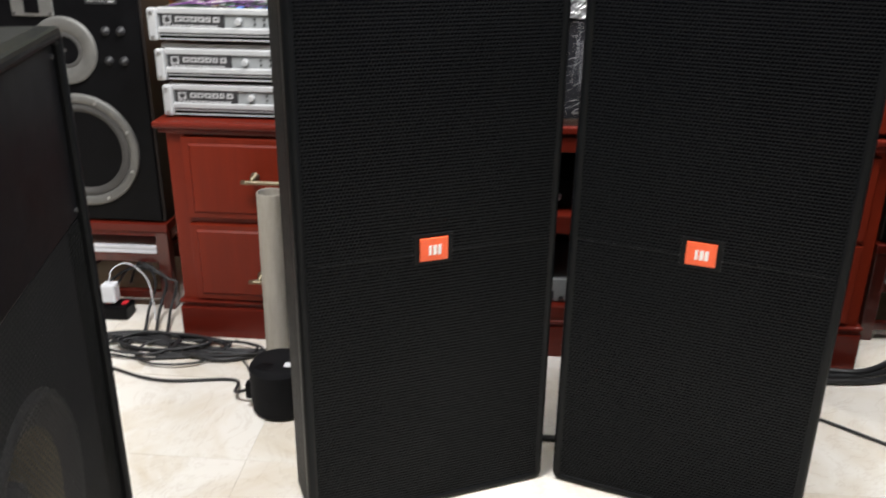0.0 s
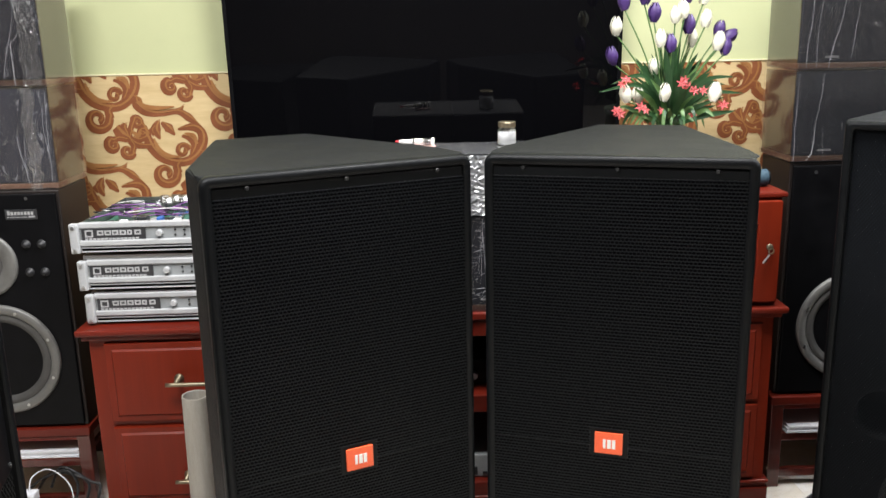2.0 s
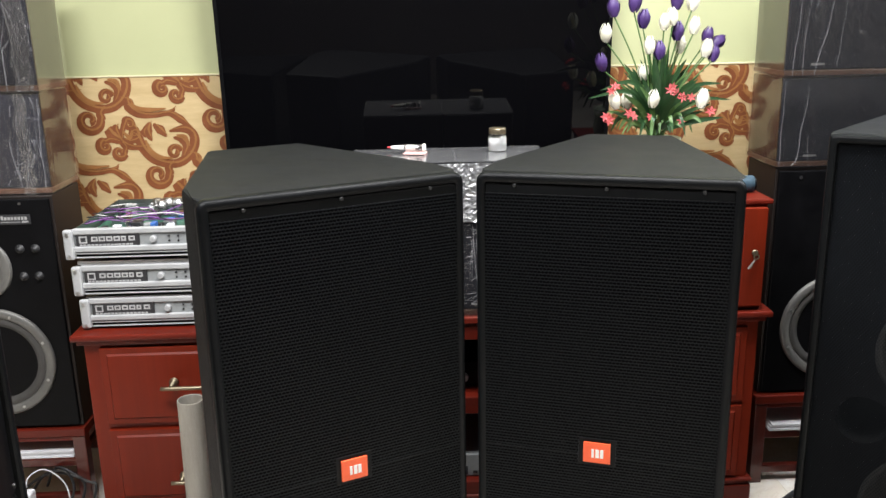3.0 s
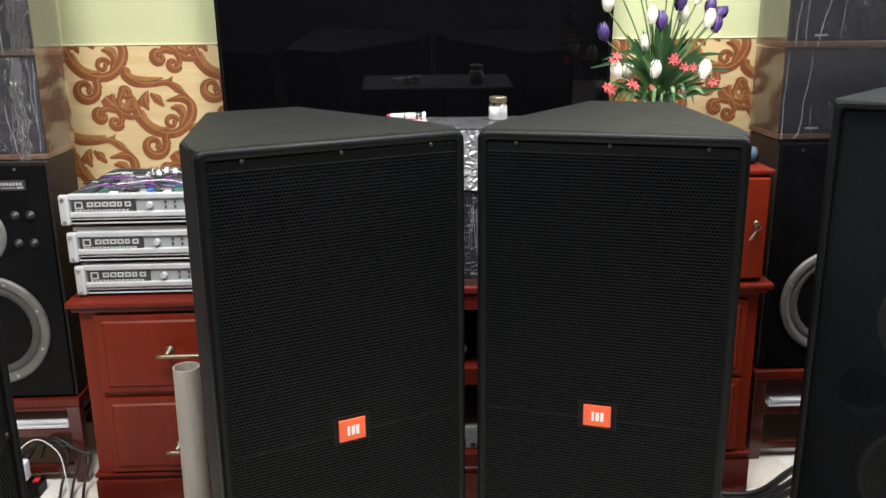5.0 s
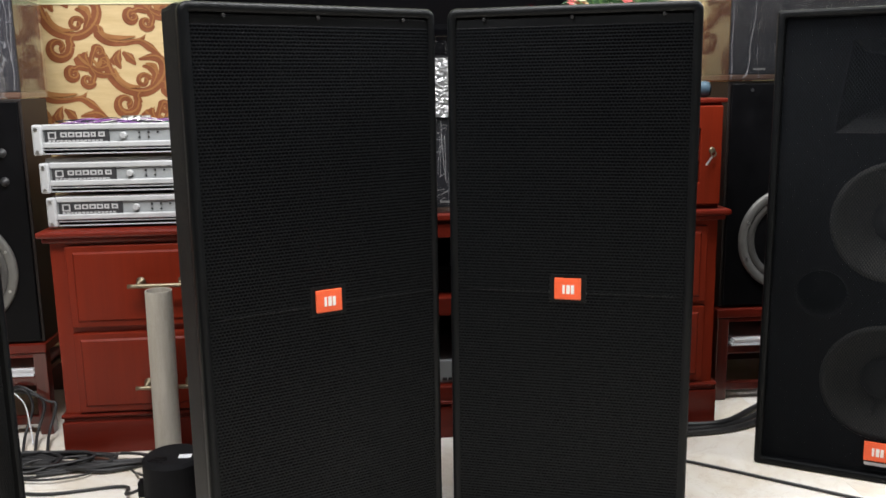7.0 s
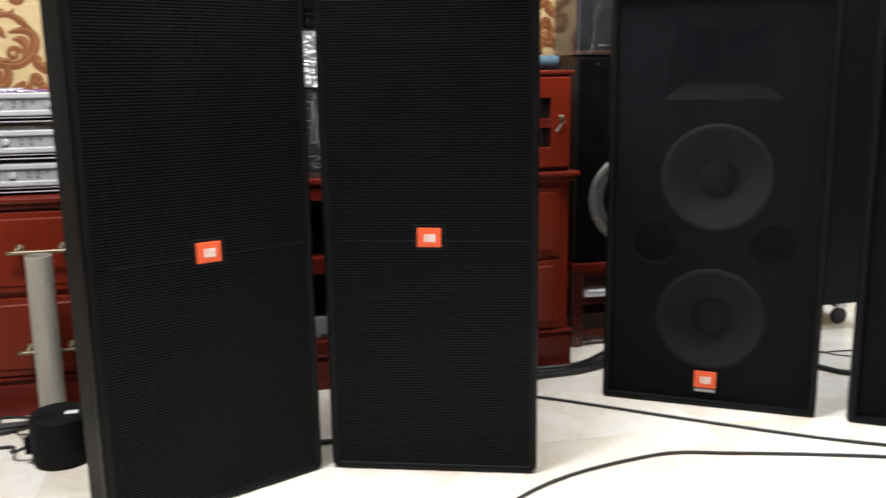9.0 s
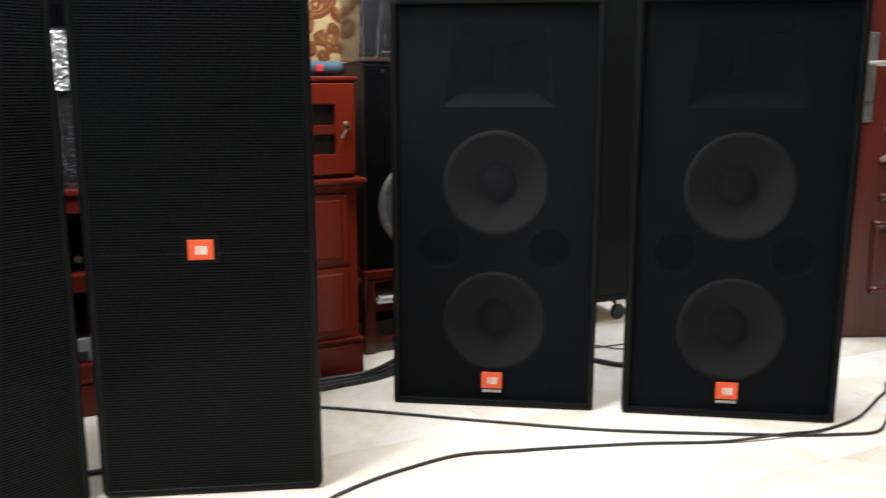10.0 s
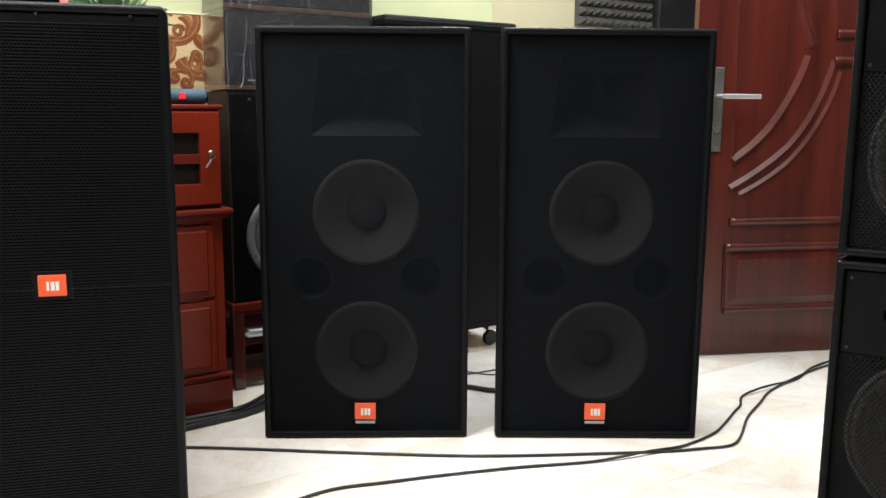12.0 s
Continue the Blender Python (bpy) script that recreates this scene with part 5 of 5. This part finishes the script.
for k in range(14):
    a, r = -2.3 + 0.24 * (k % 5), 0.022 + 0.013 * (k // 5)
    part("vent_hole", lathe(((0.001, 0.0012), (0.0042, 0.0012), (0.0042, 0.0)), 10), GAP_BLACK, device, at=pose(-0.02 + r * math.cos(a), r * math.sin(a), 0.14))
part("sticker", box(0.018, 0.05, -0.03, -0.008, 0.1402, 0.141), PAPER, device, "small white sticker")
part("plug_boss", box(-0.092, -0.07, -0.018, 0.012, 0.03, 0.075, 0.005), GAP_BLACK, device)
strip = thing("power_strip", pose(-1.16, 2.545, 0), "black power strip with red switch lights on the floor", "power strip")
part("body", box(-0.16, 0.055, -0.035, 0.035, 0.002, 0.045, 0.005), GAP_BLACK, strip)
for x in (-0.06, -0.02, 0.03):
    part("switch", box(x, x + 0.018, -0.012, 0.012, 0.045, 0.051, 0.002), RED, strip, "red switch")
adapter = thing("charger", pose(-1.165, 2.545, 0.0515), "white phone charger plugged into the power strip", "charger")
part("body", box(-0.022, 0.022, -0.02, 0.02, 0.0, 0.062, 0.005), PAPER, adapter)
part("lead", tube(((0.0, 0.0, 0.062), (0.005, 0.02, 0.10), (0.05, 0.04, 0.115), (0.11, 0.03, 0.07), (0.135, 0.0, 0.0), (0.15, -0.03, -0.045)), 0.0022, 6, 6), PAPER, adapter, "thin white lead")


# ---- cables ----
def cable(points, r, label, name="cable", material=RUBBER):
    return tagged(part(name, tube([(x, y, z + r) for x, y, z in points], r, 8, 8), material), label, "cable", "loose cables")


G = 0.0015
cable(((0.15, 2.75, G), (0.45, 2.42, G), (0.86, 2.18, G), (1.276, 1.861, G), (1.586, 1.637, G), (1.999, 1.407, G), (2.151, 1.34, G), (2.25, 1.31, G), (2.34, 1.345, G), (2.49, 1.435, G),
       (2.64, 1.50, G), (2.83, 1.576, G), (3.22, 1.64, G), (3.5, 1.62, G)), 0.0041, "long thin black cable across the marble floor")
cable(((0.2, 1.1, G), (0.62, 1.55, G), (1.022, 1.684, G), (1.262, 1.64, G), (1.573, 1.541, G), (1.808, 1.446, G), (1.99, 1.40, 0.008), (2.12, 1.385, G), (2.27, 1.40, G), (2.367, 1.434, G), (2.5, 1.495, G),
       (2.571, 1.525, G), (2.663, 1.585, G), (2.8, 1.59, 0.01), (3.0, 1.6, G), (3.2, 1.66, G), (3.5, 1.68, G)), 0.0041, "long thin black cable curving over the marble floor")
cable(((0.6, 2.36, G), (0.92, 2.36, G), (1.165, 2.40, G), (1.5, 2.62, G), (1.72, 2.40, G), (1.884, 2.19, G), (1.99, 2.08, G), (2.4, 2.0, G)), 0.0085, "thick black cable behind the loudspeakers")
cable(((0.55, 2.42, G), (0.95, 2.40, G), (1.1, 2.38, 0.012), (1.25, 2.50, G), (1.45, 2.66, G)), 0.009, "thick black cable behind the loudspeakers")
cable(((0.6, 2.30, G), (0.95, 2.33, G), (1.15, 2.36, G), (1.4, 2.5, G), (1.6, 2.5, G)), 0.009, "thick black cable behind the loudspeakers")
cable(((1.9, 2.5, G), (2.006, 2.342, G), (2.06, 2.267, G), (2.2, 2.2, G)), 0.0025, "thin dark wire near the castors")
cable(((1.86, 2.42, G), (1.96, 2.33, G), (2.1, 2.31, G), (2.25, 2.3, G)), 0.0025, "thin dark wire near the castors")
cable(((-0.59, 2.08, 0.04), (-0.63, 2.10, 0.02), (-0.665, 2.187, G), (-0.86, 2.165, G), (-1.02, 2.215, G), (-1.2, 2.3, G)), 0.0045, "black cable leading to the round device")
cable(((-0.57, 2.12, 0.05), (-0.62, 2.2, 0.03), (-0.65, 2.27, G), (-0.68, 2.31, G)), 0.0035, "thin black lead looping by the round device")
cable(((0.0, 2.1, G), (0.1, 2.02, G), (0.2, 1.99, G), (0.3, 2.02, G), (0.5, 2.3, G)), 0.007, "black cable between the tall loudspeakers")
rnd = random.Random(21)
for k in range(7):
    cx, cy = -0.9 + rnd.uniform(-0.1, 0.14), 2.31 + rnd.uniform(-0.03, 0.04)
    rx, ry = rnd.uniform(0.09, 0.19), rnd.uniform(0.035, 0.075)
    loops, start = rnd.uniform(0.9, 1.7), rnd.uniform(0, 6.28)
    n = int(10 * loops)
    line = [(cx + rx * math.cos(start + 6.28 * loops * i / n) * (1 + 0.08 * math.sin(i)), cy + ry * math.sin(start + 6.28 * loops * i / n), G + 0.006 * (k % 4) + rnd.uniform(0, 0.008)) for i in range(n + 1)]
    cable(line, rnd.choice((0.0036, 0.0044, 0.0052)), "coiled black cable in a heap before the drawers")
for k in range(4):
    cable([(-1.3, 2.42 - 0.03 * k, G), (-1.0, 2.37 + 0.012 * k, G + 0.004 * k), (-0.75, 2.34 - 0.02 * k, G + 0.004), (-0.5, 2.36 + 0.01 * k, G), (-0.2, 2.4, G)], 0.007, "thick black cable along the drawer cabinet")
for k in range(3):
    x = -1.06 + 0.035 * k
    cable(((x - 0.16, 2.60 + 0.03 * k, 0.06), (x - 0.09, 2.60, 0.12 + 0.02 * k), (x, 2.585, 0.155 - 0.02 * k), (x + 0.03, 2.58, 0.10), (x + 0.02, 2.53, 0.03), (x + 0.05, 2.42, 0.01)), 0.0045, "black cable hanging by the stool")
tagged(part("white_mat", box(-0.94, -0.62, 2.20, 2.42, 0.0003, 0.0018), MARBLE), "pale loose sheet under the cables", "sheet")

# ---- carved door, ajar ----
dm = on_line((2.868, 2.037), (3.459, 1.777))
leaf = tagged(new("door_1"), "mahogany-coloured carved wooden door standing ajar", "door", kind="structure")
leaf.matrix_basis = dm
part("slab", box(0, 0.86, 0.012, 0.052, 0.006, 2.1, 0.003), DOORWOOD, leaf)


def bead(points, r=0.011, name="carved_moulding"):
    """A moulding, half-round on the level rails and with one long slope on the curves, laid on the door's face."""
    line = smooth_line([(x, 0, z) for x, z in points], 6)
    bm = bmesh.new()
    straight = abs(points[0][1] - points[-1][1]) < 0.02
    w, tall, prev = r * (1.6 if straight else 1.0), r * (1.5 if straight else 0.9), None
    section = ((-w, 0), (-w * 0.7, tall * 0.9), (-w * 0.35, tall), (w, 0.001))
    if straight:
        section = [(-w * math.cos(math.pi * q / 8), tall * math.sin(math.pi * q / 8)) for q in range(9)]
    for k, p in enumerate(line):
        d = (line[min(k + 1, len(line) - 1)] - line[max(k - 1, 0)]).normalized()
        side = Vector((-d.z, 0, d.x))
        ring = [bm.verts.new((p.x + side.x * s, 0.013 - h_, p.z + side.z * s)) for s, h_ in section]
        if prev:
            for q in range(len(section) - 1):
                bm.faces.new((prev[q], prev[q + 1], ring[q + 1], ring[q])).smooth = straight
        else:
            bm.faces.new(ring)
        prev = ring
    bm.faces.new(prev)
    part(name, bm, DOORWOOD, leaf)


def arc(cx, cz, rx, rz, a0, a1, n=12):
    return [(cx + rx * math.cos(radians(a0 + (a1 - a0) * k / n)), cz + rz * math.sin(radians(a0 + (a1 - a0) * k / n))) for k in range(n + 1)]


bead([(0.175, 0.56), (0.4, 0.561), (0.70, 0.562)], 0.010)
bead([(0.16, 0.455), (0.4, 0.456), (0.72, 0.456)], 0.010)
bead([(0.17, 0.195), (0.4, 0.195), (0.72, 0.195)], 0.010)
bead([(0.165, 0.455), (0.168, 0.32), (0.17, 0.195)], 0.009)
bead([(0.72, 0.456), (0.72, 0.32), (0.72, 0.195)], 0.009)
field = bmesh.new()
outer_ = [field.verts.new((x, 0.0115, z)) for x, z in ((0.19, 0.215), (0.70, 0.215), (0.70, 0.435), (0.19, 0.435))]
inner_ = [field.verts.new((x, 0.003, z)) for x, z in ((0.222, 0.243), (0.67, 0.243), (0.67, 0.405), (0.222, 0.405))]
for i in range(4):
    field.faces.new((outer_[i], outer_[(i + 1) % 4], inner_[(i + 1) % 4], inner_[i]))
field.faces.new(inner_)
part("raised_field", field, DOORWOOD, leaf)
bead([(0.176, 0.81), (0.25, 0.866), (0.316, 0.930), (0.368, 1.0), (0.412, 1.075), (0.448, 1.15), (0.474, 1.225)], 0.016)
bead([(0.489, 1.262), (0.467, 1.31), (0.442, 1.37), (0.417, 1.439), (0.39, 1.54)], 0.012)
bead([(0.512, 1.271), (0.490, 1.32), (0.466, 1.38), (0.441, 1.45), (0.415, 1.55)], 0.008)
bead([(0.168, 0.699), (0.235, 0.735), (0.30, 0.777), (0.365, 0.825), (0.422, 0.876), (0.473, 0.94), (0.515, 1.01), (0.55, 1.085), (0.574, 1.15), (0.592, 1.207)], 0.013)
bead([(0.211, 0.672), (0.28, 0.708), (0.35, 0.751), (0.42, 0.805), (0.475, 0.865), (0.52, 0.928), (0.56, 0.997), (0.59, 1.06), (0.61, 1.115), (0.622, 1.165)], 0.010)
bead([(0.588, 1.207), (0.64, 1.207), (0.72, 1.205)], 0.012)
bead([(0.592, 1.313), (0.65, 1.313), (0.72, 1.312)], 0.012)
bead([(0.592, 1.313), (0.575, 1.42), (0.56, 1.56)], 0.010)
bead([(0.176, 0.82), (0.172, 1.0), (0.161, 1.42), (0.158, 1.9)], 0.006)
lock = part("lock_plate", box(0.068, 0.116, 0.003, 0.012, 0.845, 1.175, 0.003), SATIN, leaf, "satin chrome lock plate")
lever = part("lever", box(0.084, 0.245, -0.058, -0.042, 1.052, 1.071, 0.003), CHROME, lock, "satin chrome lever handle")
part("lever_neck", tube(((0.092, 0.004, 1.062), (0.092, -0.02, 1.062), (0.092, -0.045, 1.062)), 0.009, 12, 3), CHROME, lever)
part("key_cylinder", lathe(((0.01, 0.0), (0.01, 0.008), (0.001, 0.008)), 16, "y"), STEEL, lock, at=pose(0.094, 0.003, 0.93))
for z in (0.86, 1.16):
    part("screw", lathe(((0.004, 0.0), (0.004, 0.002), (0.001, 0.002)), 10, "y"), STEEL, lock, at=pose(0.092, 0.003, z))

# ---- foam panel and dark curtain in the next room ----
panel = thing("foam_panel", pose(3.98, 3.93, 1.54), "dark grey acoustic foam panel with pyramid ridges on the wall", "acoustic foam")
bm = bmesh.new()
for i in range(11):
    for j in range(16):
        x, z, s = i * 0.06, j * 0.06, 0.06
        base = [bm.verts.new((x + a * s, 0.03, z + b * s)) for a, b in ((0, 0), (1, 0), (1, 1), (0, 1))]
        tip = bm.verts.new((x + s / 2, -0.02, z + s / 2))
        for k in range(4):
            bm.faces.new((base[k], base[(k + 1) % 4], tip))
box(0, 0.66, 0.03, 0.06, 0, 0.96, bm=bm)
part("foam_surface", bm, FOAM, panel)
tagged(part("dark_screen", box(4.66, 5.18, 3.9, 3.96, 0.002, 2.2, 0.01), RUBBER), "plain black screen standing against the far wall", "screen")

# ---- marble floor tiles ----
tagged(part("floor", box(-2.7, 5.4, -3.4, 4.2, -0.12, -0.0025), GROUT), "cream marble tiled floor with thin joints", "floor", kind="structure")
floor = bpy.data.objects["floor"]
TILE = 0.6
base = None
for i in range(-4, 9):
    for j in range(-6, 7):
        x, y = 0.075 + TILE * (i - 0.0), 0.04 + TILE * j
        if base is None:
            base = part("tile", box(0.0004, TILE - 0.0004, 0.0004, TILE - 0.0004, -0.02, 0.0), MARBLE, floor, at=pose(x, y, 0))
        else:
            t_ = new("tile", base.data)
            t_.parent = floor
            t_.matrix_basis = pose(x, y, 0)
